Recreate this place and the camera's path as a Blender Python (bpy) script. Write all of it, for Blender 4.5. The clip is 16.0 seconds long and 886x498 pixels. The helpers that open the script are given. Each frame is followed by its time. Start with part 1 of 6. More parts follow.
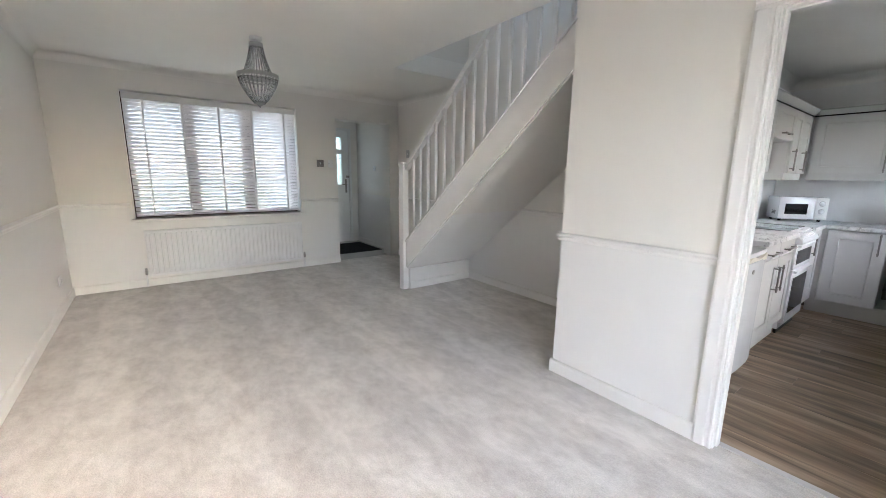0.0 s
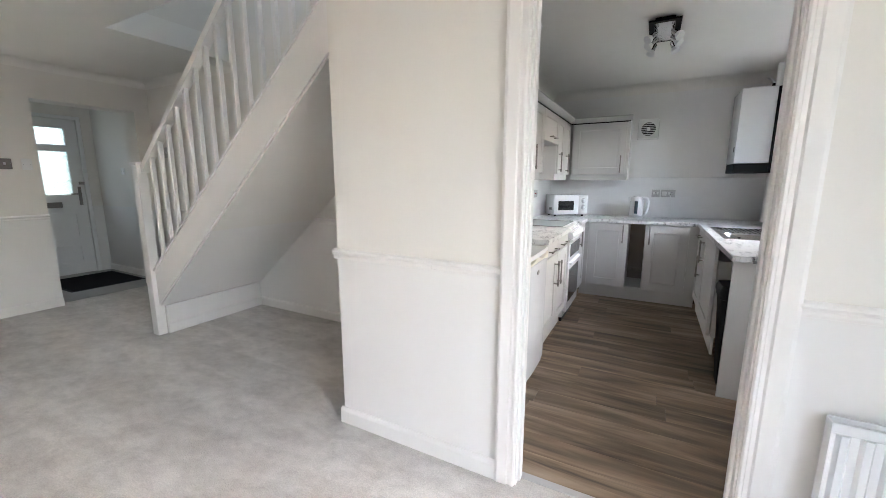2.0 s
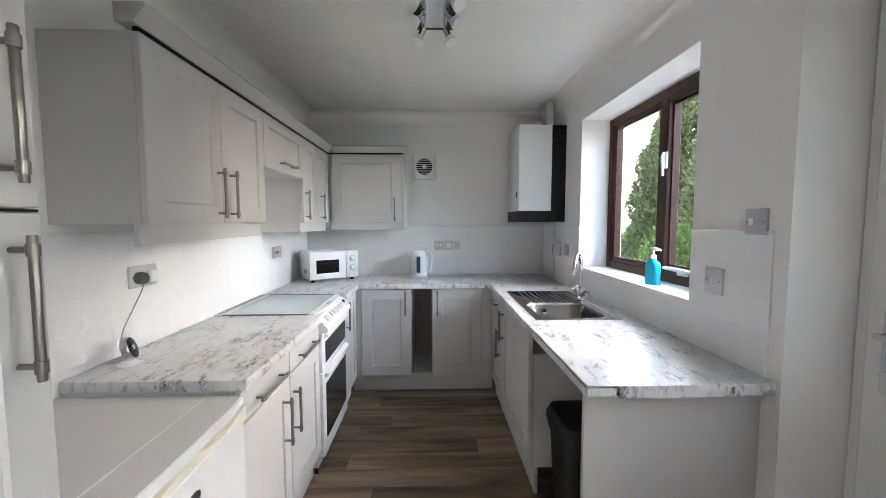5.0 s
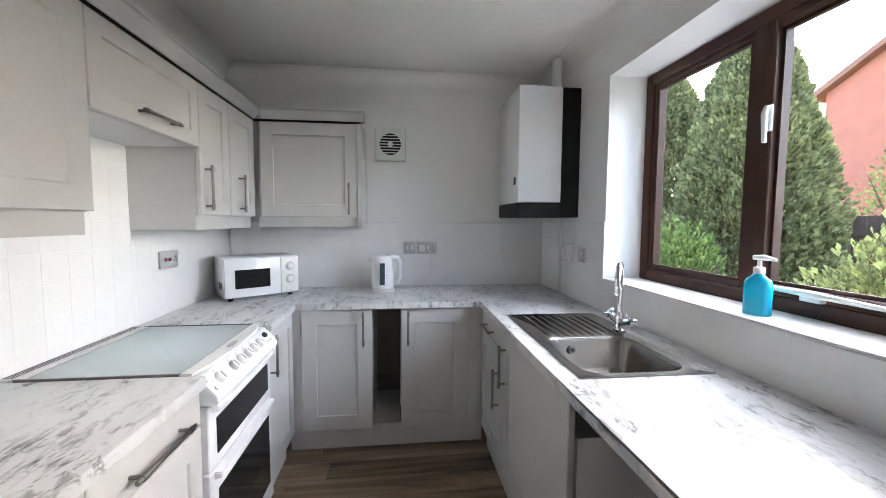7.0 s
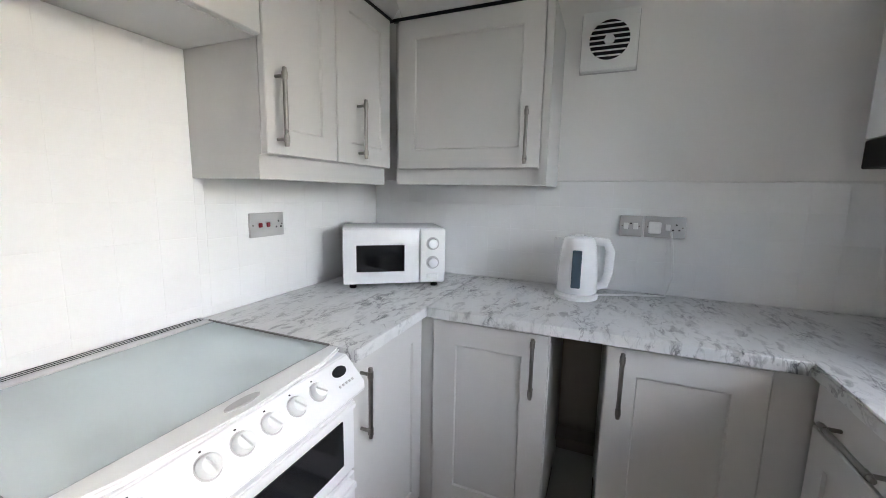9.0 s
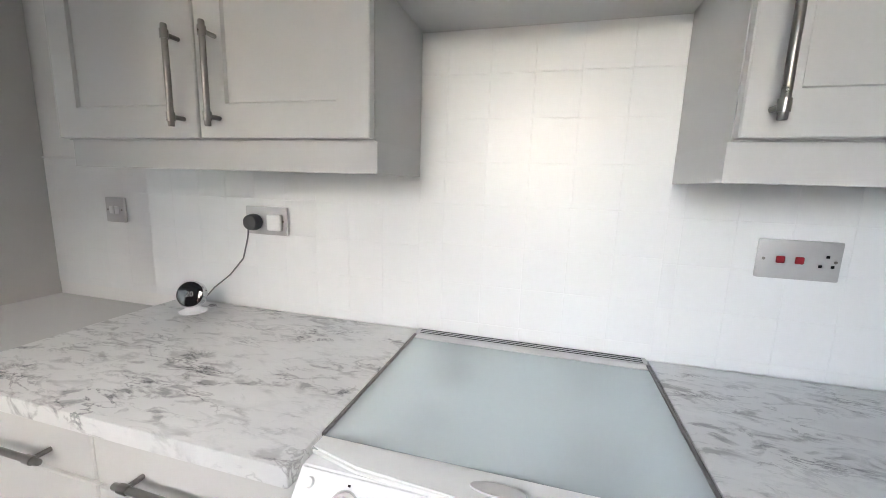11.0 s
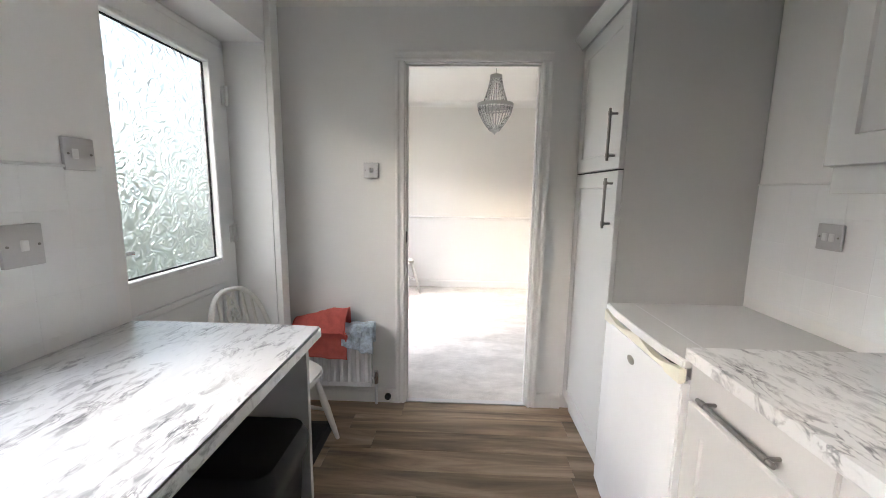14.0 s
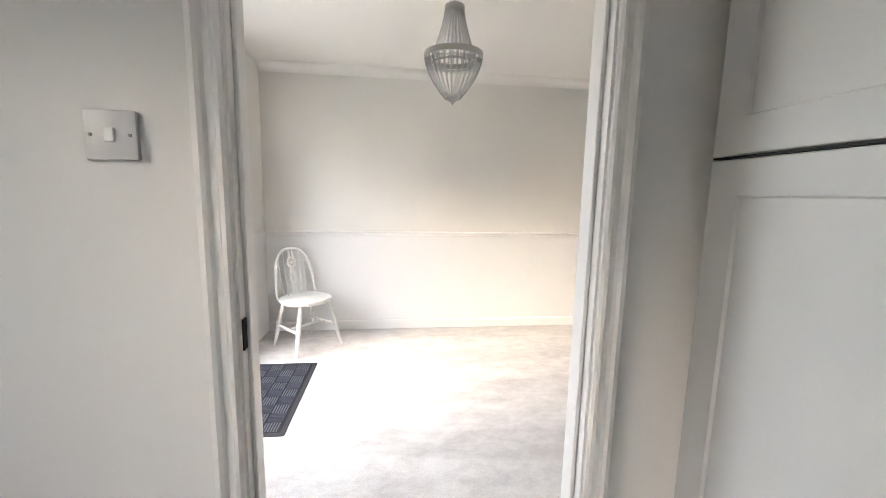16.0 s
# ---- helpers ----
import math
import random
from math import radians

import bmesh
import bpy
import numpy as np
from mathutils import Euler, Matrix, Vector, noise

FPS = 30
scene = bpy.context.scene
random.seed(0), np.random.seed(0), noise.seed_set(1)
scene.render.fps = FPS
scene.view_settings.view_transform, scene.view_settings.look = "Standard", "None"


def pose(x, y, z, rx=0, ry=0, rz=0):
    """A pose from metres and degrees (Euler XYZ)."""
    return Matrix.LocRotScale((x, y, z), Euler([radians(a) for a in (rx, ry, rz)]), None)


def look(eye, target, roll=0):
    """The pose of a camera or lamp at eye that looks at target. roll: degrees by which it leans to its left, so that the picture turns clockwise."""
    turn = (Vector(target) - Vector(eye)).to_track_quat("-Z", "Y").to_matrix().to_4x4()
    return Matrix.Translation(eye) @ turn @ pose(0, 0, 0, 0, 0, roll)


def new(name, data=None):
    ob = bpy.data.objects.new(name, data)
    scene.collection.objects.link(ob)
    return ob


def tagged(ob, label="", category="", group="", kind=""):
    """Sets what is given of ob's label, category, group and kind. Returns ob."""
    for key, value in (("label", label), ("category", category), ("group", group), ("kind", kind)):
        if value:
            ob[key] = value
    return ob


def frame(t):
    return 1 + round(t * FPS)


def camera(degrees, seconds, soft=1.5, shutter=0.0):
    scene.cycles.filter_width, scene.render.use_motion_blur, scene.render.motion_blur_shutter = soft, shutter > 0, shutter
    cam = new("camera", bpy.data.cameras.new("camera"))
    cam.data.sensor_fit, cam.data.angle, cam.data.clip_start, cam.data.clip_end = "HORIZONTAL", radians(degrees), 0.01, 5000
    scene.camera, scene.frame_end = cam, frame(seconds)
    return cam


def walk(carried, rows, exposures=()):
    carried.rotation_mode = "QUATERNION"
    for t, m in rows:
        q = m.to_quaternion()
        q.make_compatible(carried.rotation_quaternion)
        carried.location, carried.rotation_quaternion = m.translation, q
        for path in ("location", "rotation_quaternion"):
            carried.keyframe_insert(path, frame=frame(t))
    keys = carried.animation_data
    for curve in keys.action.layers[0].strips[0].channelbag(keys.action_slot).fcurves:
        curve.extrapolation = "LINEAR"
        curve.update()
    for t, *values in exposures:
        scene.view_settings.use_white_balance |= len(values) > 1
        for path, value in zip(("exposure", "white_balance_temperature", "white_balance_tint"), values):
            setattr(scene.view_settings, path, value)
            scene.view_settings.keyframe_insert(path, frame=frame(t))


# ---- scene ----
cam = camera(97.8, 16.0, soft=0.8)
PATH = [
    (0, (0.07, -0.292, 1.339), (1.255, 1.275, 0.965), 0.8),
    (0.5, (0.126, -0.299, 1.328), (1.209, 1.34, 0.955), 0.6),
    (1, (0.319, -0.318, 1.304), (1.503, 1.251, 0.938), 0.4),
    (1.5, (0.516, -0.235, 1.32), (1.989, 1.069, 0.961), 0.4),
    (2, (0.733, -0.166, 1.33), (2.468, 0.765, 0.983), 0.1),
    (2.5, (1.046, -0.137, 1.33), (2.93, 0.45, 1.006), -0.1),
    (3, (1.351, -0.145, 1.366), (3.304, 0.186, 1.087), -0.1),
    (3.5, (1.675, -0.147, 1.381), (3.656, 0.012, 1.154), 0.0),
    (4, (1.92, -0.143, 1.407), (3.909, -0.07, 1.214), -0.1),
    (6.5, (2.904, -0.114, 1.415), (4.889, -0.32, 1.287), 0.3),
    (7, (3.157, -0.124, 1.383), (5.139, -0.349, 1.241), 0.3),
    (7.5, (3.418, -0.137, 1.36), (5.407, -0.274, 1.195), 0.3),
    (8, (3.686, -0.187, 1.338), (5.674, -0.137, 1.128), 0.5),
    (10.5, (4.671, 0.074, 1.305), (5.076, 2.003, 0.966), 1.6),
    (11, (4.723, 0.038, 1.325), (4.208, 1.941, 0.991), 1.8),
    (11.5, (4.83, -0.083, 1.311), (3.513, 1.387, 0.988), 1.9),
    (12, (4.902, -0.214, 1.32), (3.126, 0.645, 0.989), 1.6),
    (12.5, (4.934, -0.257, 1.321), (2.986, 0.052, 0.988), 1.2),
    (13, (4.922, -0.284, 1.338), (2.949, -0.304, 1.012), 1.0),
    (13.5, (4.81, -0.245, 1.323), (2.839, -0.375, 1.009), 0.9),
    (14, (4.578, -0.183, 1.333), (2.602, -0.257, 1.032), 0.9),
    (14.5, (4.322, -0.192, 1.335), (2.343, -0.146, 1.045), 0.9),
    (15, (3.96, -0.162, 1.332), (1.986, -0.023, 1.048), 1.0),
    (15.5, (3.55, -0.155, 1.332), (1.578, 0.031, 1.056), 1.1),
    (16, (3.102, -0.181, 1.345), (1.136, 0.064, 1.068), 1.2),
]
SKY, SUN, FRONT_W, PATIO_W = 0.15, 2.1, 0.95, 0.55
EXPOSURES = [(t, s, k, 12) for t, s, k in ((0.0, 3.42, 5900), (2.0, 3.52, 6000), (2.6, 3.48, 6000), (3.4, 3.35, 5950), (4.0, 3.52, 6000), (6.5, 3.5, 5950), (8.0, 3.5, 6150), (10.5, 3.25, 6000), (11.2, 3.35, 6000), (12.5, 3.5, 6150), (14.5, 3.48, 6150), (16.0, 3.4, 6150))]
walk(cam, [(t, look(eye, target, roll)) for t, eye, target, roll in PATH], EXPOSURES)

# ---- world and light ----
sky_world = bpy.data.worlds.new("sky")
scene.world = sky_world
sky_world.use_nodes = True
_nt = sky_world.node_tree
_sky = _nt.nodes.new("ShaderNodeTexSky")
_sky.sky_type = "NISHITA"
_sky.sun_disc = False
_sky.sun_elevation, _sky.sun_rotation = radians(20), radians(157)
_sky.dust_density, _sky.air_density, _sky.ozone_density = 2.0, 1.0, 1.0
_nt.links.new(_sky.outputs[0], _nt.nodes["Background"].inputs[0])
_nt.nodes["Background"].inputs[1].default_value = SKY


def sun_lamp():
    d = bpy.data.lights.new("sun", "SUN")
    d.energy, d.angle, d.color = SUN, radians(130), (1.0, 0.98, 0.95)
    ob = new("sun", d)
    ob.matrix_world = look((0, 0, 0), (-0.42, 1.0, -0.2))


def window_light(name, place, aim, w, h, watts, colour=(1, 1, 1)):
    """Sky light that comes in through an opening."""
    d = bpy.data.lights.new(name, "AREA")
    d.shape, d.size, d.size_y, d.energy, d.color = "RECTANGLE", w, h, watts, colour
    ob = new(name, d)
    ob.matrix_world = look(place, aim)


sun_lamp()
window_light("front_window_light", (0.85, 5.62, 1.5), (0.85, 0, 1.3), 1.8, 1.35, FRONT_W, (1.0, 0.97, 0.965))
window_light("front_door_light", (2.85, 7.12, 1.5), (2.85, 0, 1.3), 0.5, 1.2, 0.28, (0.96, 0.98, 1.0))
# Added lamp in an assumed, unseen landing opening; it brightens the stairwell.
window_light("landing_fill_light", (2.85, 3.70, 4.1), (2.85, 1.2, 2.9), 0.66, 0.96, 0.4, (0.97, 0.98, 1.0))
window_light("patio_light", (0.75, -1.72, 1.15), (0.75, 5, 1.0), 1.4, 1.9, PATIO_W, (1.0, 0.985, 0.96))


# ---- materials ----
def material(name, colour, rough=0.5, metal=0.0, var=0.06, scale=8.0, fine=120.0, bump=0.0, bump_scale=200.0, stain=0.0, spec=0.5,
             random_tint=0.0, coat=0.0):
    """A principled material with two scales of tone variation, roughness variation and fine relief."""
    m = bpy.data.materials.new(name)
    m.use_nodes = True
    t = m.node_tree
    n, l = t.nodes, t.links
    p = n["Principled BSDF"]
    p.inputs["Roughness"].default_value = rough
    p.inputs["Metallic"].default_value = metal
    p.inputs["Specular IOR Level"].default_value = spec
    p.inputs["Coat Weight"].default_value = coat
    tc = n.new("ShaderNodeTexCoord")
    big = n.new("ShaderNodeTexNoise")
    big.inputs["Scale"].default_value = scale
    big.inputs["Detail"].default_value = 4
    small = n.new("ShaderNodeTexNoise")
    small.inputs["Scale"].default_value = fine
    l.new(tc.outputs["Object"], big.inputs["Vector"])
    l.new(tc.outputs["Object"], small.inputs["Vector"])
    add = n.new("ShaderNodeMath")
    add.operation = "MULTIPLY_ADD"
    add.inputs[1].default_value = 0.35
    l.new(small.outputs["Fac"], add.inputs[0])
    l.new(big.outputs["Fac"], add.inputs[2])
    ramp = n.new("ShaderNodeMapRange")
    ramp.inputs["From Min"].default_value, ramp.inputs["From Max"].default_value = 0.35, 1.0
    ramp.inputs["To Min"].default_value, ramp.inputs["To Max"].default_value = 1 - var, 1 + var
    l.new(add.outputs[0], ramp.inputs["Value"])
    mix = n.new("ShaderNodeVectorMath")
    mix.operation = "SCALE"
    mix.inputs[0].default_value = colour
    last = ramp.outputs[0]
    if random_tint:
        info = n.new("ShaderNodeObjectInfo")
        r2 = n.new("ShaderNodeMapRange")
        r2.inputs["To Min"].default_value, r2.inputs["To Max"].default_value = 1 - random_tint, 1 + random_tint
        l.new(info.outputs["Random"], r2.inputs["Value"])
        mu = n.new("ShaderNodeMath")
        mu.operation = "MULTIPLY"
        l.new(last, mu.inputs[0])
        l.new(r2.outputs[0], mu.inputs[1])
        last = mu.outputs[0]
    l.new(last, mix.inputs["Scale"])
    l.new(mix.outputs[0], p.inputs["Base Color"])
    rr = n.new("ShaderNodeMapRange")
    rr.inputs["To Min"].default_value, rr.inputs["To Max"].default_value = max(0.02, rough - 0.06), min(1, rough + 0.06)
    l.new(big.outputs["Fac"], rr.inputs["Value"])
    l.new(rr.outputs[0], p.inputs["Roughness"])
    if bump:
        bn = n.new("ShaderNodeTexNoise")
        bn.inputs["Scale"].default_value = bump_scale
        bn.inputs["Detail"].default_value = 3
        l.new(tc.outputs["Object"], bn.inputs["Vector"])
        b = n.new("ShaderNodeBump")
        b.inputs["Strength"].default_value = bump
        b.inputs["Distance"].default_value = 0.004
        l.new(bn.outputs["Fac"], b.inputs["Height"])
        l.new(b.outputs[0], p.inputs["Normal"])
    return m


def marble_laminate():
    """White laminate with soft grey blotches and broken, streaky veins."""
    m = material("marble_laminate", (0.74, 0.74, 0.73), 0.3, bump=0.02, bump_scale=60)
    t = m.node_tree
    n, l = t.nodes, t.links
    p = n["Principled BSDF"]
    tc = n.new("ShaderNodeTexCoord")
    mp = n.new("ShaderNodeMapping")
    mp.inputs["Rotation"].default_value = (0, 0, radians(35))
    mp.inputs["Scale"].default_value = (0.9, 2.1, 1.0)
    l.new(tc.outputs["Object"], mp.inputs["Vector"])

    def noise_at(scale, detail, rough, dist, lo, hi, a=0.0, b=1.0):
        x = n.new("ShaderNodeTexNoise")
        x.inputs["Scale"].default_value, x.inputs["Detail"].default_value = scale, detail
        x.inputs["Roughness"].default_value, x.inputs["Distortion"].default_value = rough, dist
        l.new(mp.outputs[0], x.inputs["Vector"])
        r = n.new("ShaderNodeMapRange")
        r.inputs["From Min"].default_value, r.inputs["From Max"].default_value = lo, hi
        r.inputs["To Min"].default_value, r.inputs["To Max"].default_value = a, b
        return x, r

    def math2(op, a, b):
        k = n.new("ShaderNodeMath")
        k.operation = op
        for s, v in ((0, a), (1, b)):
            if isinstance(v, (int, float)):
                k.inputs[s].default_value = v
            else:
                l.new(v, k.inputs[s])
        return k.outputs[0]

    patch, pr = noise_at(4.2, 4, 0.55, 0.3, 0.40, 0.58)
    l.new(patch.outputs["Fac"], pr.inputs["Value"])
    blotch, br = noise_at(17.0, 6, 0.6, 0.6, 0.51, 0.62)
    l.new(blotch.outputs["Fac"], br.inputs["Value"])
    ridge, rr = noise_at(11.0, 7, 0.62, 0.5, 0.0, 0.03, 1.0, 0.0)
    l.new(math2("ABSOLUTE", math2("SUBTRACT", ridge.outputs["Fac"], 0.5), 0), rr.inputs["Value"])
    gate, gr = noise_at(7.0, 3, 0.5, 0.0, 0.45, 0.60)
    l.new(gate.outputs["Fac"], gr.inputs["Value"])
    veins = math2("MULTIPLY", math2("MULTIPLY", rr.outputs[0], gr.outputs[0]), math2("ADD", math2("MULTIPLY", pr.outputs[0], 0.65), 0.35))
    body = math2("MULTIPLY", math2("ADD", math2("MULTIPLY", pr.outputs[0], 0.85), 0.15), math2("ADD", math2("MULTIPLY", br.outputs[0], 0.55), 0.12))
    total = math2("ADD", body, math2("MULTIPLY", veins, 0.68))
    cr = n.new("ShaderNodeValToRGB")
    cr.color_ramp.elements[0].position, cr.color_ramp.elements[0].color = 0.0, (0.70, 0.70, 0.695, 1)
    cr.color_ramp.elements[1].position, cr.color_ramp.elements[1].color = 1.0, (0.10, 0.10, 0.11, 1)
    l.new(total, cr.inputs["Fac"])
    l.new(cr.outputs[0], p.inputs["Base Color"])
    return m


def plank_wood():
    m = material("oak_vinyl", (0.3, 0.24, 0.17), 0.42, spec=0.4)
    t = m.node_tree
    n, l = t.nodes, t.links
    p = n["Principled BSDF"]
    tc = n.new("ShaderNodeTexCoord")
    info = n.new("ShaderNodeObjectInfo")
    off = n.new("ShaderNodeVectorMath")
    off.operation = "MULTIPLY_ADD"
    off.inputs[1].default_value = (7.0, 3.0, 5.0)
    comb = n.new("ShaderNodeCombineXYZ")
    for k in range(3):
        l.new(info.outputs["Random"], comb.inputs[k])
    l.new(comb.outputs[0], off.inputs[0])
    l.new(tc.outputs["Object"], off.inputs[2])
    st = n.new("ShaderNodeMapping")
    st.inputs["Scale"].default_value = (10.0, 0.9, 1.0)
    l.new(off.outputs[0], st.inputs["Vector"])
    grain = n.new("ShaderNodeTexNoise")
    grain.inputs["Scale"].default_value, grain.inputs["Detail"].default_value, grain.inputs["Roughness"].default_value = 1.0, 8, 0.6
    grain.inputs["Distortion"].default_value = 0.6
    l.new(st.outputs[0], grain.inputs["Vector"])
    cr = n.new("ShaderNodeValToRGB")
    e = cr.color_ramp.elements
    e[0].position, e[0].color = 0.33, (0.085, 0.06, 0.042, 1)
    e[1].position, e[1].color = 0.66, (0.42, 0.32, 0.225, 1)
    mid = cr.color_ramp.elements.new(0.5)
    mid.color = (0.25, 0.178, 0.116, 1)
    l.new(grain.outputs["Fac"], cr.inputs["Fac"])
    tone = n.new("ShaderNodeMapRange")
    tone.inputs["To Min"].default_value, tone.inputs["To Max"].default_value = 0.8, 1.18
    l.new(info.outputs["Random"], tone.inputs["Value"])
    sc = n.new("ShaderNodeVectorMath")
    sc.operation = "SCALE"
    l.new(cr.outputs[0], sc.inputs[0])
    l.new(tone.outputs[0], sc.inputs["Scale"])
    l.new(sc.outputs[0], p.inputs["Base Color"])
    b = n.new("ShaderNodeBump")
    b.inputs["Strength"].default_value, b.inputs["Distance"].default_value = 0.12, 0.002
    l.new(grain.outputs["Fac"], b.inputs["Height"])
    l.new(b.outputs[0], p.inputs["Normal"])
    return m


def carpet_pile():
    m = material("carpet_pile", (0.5, 0.46, 0.42), 0.95, spec=0.1)
    t = m.node_tree
    n, l = t.nodes, t.links
    p = n["Principled BSDF"]
    tc = n.new("ShaderNodeTexCoord")
    tread = n.new("ShaderNodeTexNoise")
    tread.inputs["Scale"].default_value, tread.inputs["Detail"].default_value = 5.2, 9
    tread.inputs["Roughness"].default_value = 0.8
    tread.inputs["Distortion"].default_value = 0.15
    fib = n.new("ShaderNodeTexNoise")
    fib.inputs["Scale"].default_value, fib.inputs["Detail"].default_value = 150.0, 4
    mp = n.new("ShaderNodeMapping")
    mp.inputs["Rotation"].default_value = (0, 0, radians(20))
    mp.inputs["Scale"].default_value = (1.3, 0.75, 1)
    l.new(tc.outputs["Object"], mp.inputs["Vector"])
    l.new(mp.outputs[0], tread.inputs["Vector"])
    l.new(tc.outputs["Object"], fib.inputs["Vector"])
    cr = n.new("ShaderNodeValToRGB")
    e = cr.color_ramp.elements
    e[0].position, e[0].color = 0.36, (0.50, 0.462, 0.43, 1)
    e[1].position, e[1].color = 0.60, (0.68, 0.64, 0.60, 1)
    l.new(tread.outputs["Fac"], cr.inputs["Fac"])
    fr = n.new("ShaderNodeMapRange")
    fr.inputs["From Min"].default_value, fr.inputs["From Max"].default_value = 0.3, 0.7
    fr.inputs["To Min"].default_value, fr.inputs["To Max"].default_value = 0.86, 1.1
    l.new(fib.outputs["Fac"], fr.inputs["Value"])
    wv = n.new("ShaderNodeTexWave")
    wv.inputs["Scale"].default_value, wv.inputs["Distortion"].default_value = 0.55, 3.5
    wv.inputs["Detail"].default_value = 3
    l.new(tc.outputs["Object"], wv.inputs["Vector"])
    wr = n.new("ShaderNodeMapRange")
    wr.inputs["From Min"].default_value, wr.inputs["From Max"].default_value = 0.42, 0.58
    wr.inputs["To Min"].default_value, wr.inputs["To Max"].default_value = 0.95, 1.04
    l.new(wv.outputs["Fac"], wr.inputs["Value"])
    both = n.new("ShaderNodeMath")
    both.operation = "MULTIPLY"
    l.new(fr.outputs[0], both.inputs[0])
    l.new(wr.outputs[0], both.inputs[1])
    sc = n.new("ShaderNodeVectorMath")
    sc.operation = "SCALE"
    l.new(cr.outputs[0], sc.inputs[0])
    l.new(both.outputs[0], sc.inputs["Scale"])
    l.new(sc.outputs[0], p.inputs["Base Color"])
    b = n.new("ShaderNodeBump")
    b.inputs["Strength"].default_value, b.inputs["Distance"].default_value = 0.45, 0.006
    l.new(fib.outputs["Fac"], b.inputs["Height"])
    l.new(b.outputs[0], p.inputs["Normal"])
    p.inputs["Sheen Weight"].default_value = 0.15
    return m


def pane_glass(name, rough=0.0, bump=0.0, colour=(1, 1, 1)):
    m = bpy.data.materials.new(name)
    m.use_nodes = True
    n, l = m.node_tree.nodes, m.node_tree.links
    p = n["Principled BSDF"]
    p.inputs["Base Color"].default_value = (*colour, 1)
    p.inputs["Transmission Weight"].default_value = 1.0
    p.inputs["Roughness"].default_value = rough
    p.inputs["IOR"].default_value = 1.45 if bump else 1.05
    if bump:
        tc = n.new("ShaderNodeTexCoord")
        warp = n.new("ShaderNodeTexNoise")
        warp.inputs["Scale"].default_value = 9.0
        l.new(tc.outputs["Object"], warp.inputs["Vector"])
        mv = n.new("ShaderNodeVectorMath")
        mv.operation = "MULTIPLY_ADD"
        mv.inputs[1].default_value = (0.12, 0.12, 0.12)
        l.new(warp.outputs["Color"], mv.inputs[0])
        l.new(tc.outputs["Object"], mv.inputs[2])
        w = n.new("ShaderNodeTexVoronoi")
        w.feature = "SMOOTH_F1"
        w.inputs["Scale"].default_value = 24.0
        l.new(mv.outputs[0], w.inputs["Vector"])
        sn = n.new("ShaderNodeMath")
        sn.operation = "SINE"
        ms = n.new("ShaderNodeMath")
        ms.operation = "MULTIPLY"
        ms.inputs[1].default_value = 18.0
        l.new(w.outputs["Distance"], ms.inputs[0])
        l.new(ms.outputs[0], sn.inputs[0])
        b = n.new("ShaderNodeBump")
        b.inputs["Strength"].default_value, b.inputs["Distance"].default_value = bump, 0.01
        l.new(sn.outputs[0], b.inputs["Height"])
        l.new(b.outputs[0], p.inputs["Normal"])
    return m


WALL = material("wall_paint", (0.80, 0.773, 0.725), 0.75, var=0.02, scale=2.0, bump=0.05, bump_scale=90)
KWALL = material("kitchen_wall_paint", (0.85, 0.84, 0.825), 0.6, var=0.02, scale=2.0, bump=0.04, bump_scale=90)
CEIL = material("ceiling_paint", (0.85, 0.83, 0.785), 0.85, var=0.02, scale=3.0, bump=0.12, bump_scale=35)
TRIM = material("gloss_white_trim", (0.82, 0.80, 0.775), 0.3, var=0.025, scale=5.0, bump=0.02, bump_scale=40)


def two_tone(m, z, lower):
    """White paint below the dado rail and on the kitchen side, cream above it."""
    n, l = m.node_tree.nodes, m.node_tree.links
    p = n["Principled BSDF"]
    src = p.inputs["Base Color"].links[0].from_socket
    geo, sep = n.new("ShaderNodeNewGeometry"), n.new("ShaderNodeSeparateXYZ")
    l.new(geo.outputs["Position"], sep.inputs[0])
    cmp_ = n.new("ShaderNodeMath")
    cmp_.operation = "LESS_THAN"
    cmp_.inputs[1].default_value = z
    l.new(sep.outputs["Z"], cmp_.inputs[0])
    mx = n.new("ShaderNodeMix")
    mx.data_type = "RGBA"
    east = n.new("ShaderNodeMath")
    east.operation = "GREATER_THAN"
    east.inputs[1].default_value = 2.26
    l.new(sep.outputs["X"], east.inputs[0])
    south = n.new("ShaderNodeMath")
    south.operation = "LESS_THAN"
    south.inputs[1].default_value = 1.1
    l.new(sep.outputs["Y"], south.inputs[0])
    both = n.new("ShaderNodeMath")
    both.operation = "MULTIPLY"
    l.new(east.outputs[0], both.inputs[0])
    l.new(south.outputs[0], both.inputs[1])
    either = n.new("ShaderNodeMath")
    either.operation = "MAXIMUM"
    l.new(cmp_.outputs[0], either.inputs[0])
    l.new(both.outputs[0], either.inputs[1])
    l.new(either.outputs[0], mx.inputs["Factor"])
    l.new(src, mx.inputs[6])
    mx.inputs[7].default_value = (*lower, 1)
    l.new(mx.outputs[2], p.inputs["Base Color"])


two_tone(WALL, 0.965, (0.80, 0.785, 0.765))
CARPET = carpet_pile()
OAK = plank_wood()
JOINT = material("floor_joint", (0.07, 0.052, 0.038), 0.7)
GREY = material("grey_cabinet", (0.57, 0.56, 0.545), 0.45, var=0.02, scale=5, bump=0.03, bump_scale=180)
GREY_SIDE = material("grey_cabinet_panel", (0.56, 0.55, 0.535), 0.5, var=0.02, scale=5, bump=0.03, bump_scale=180)
STEEL = material("brushed_steel", (0.28, 0.265, 0.25), 0.3, 1.0, var=0.05, scale=40, bump=0.03, bump_scale=400)
CHROME = material("chrome", (0.72, 0.72, 0.73), 0.08, 1.0, var=0.02)
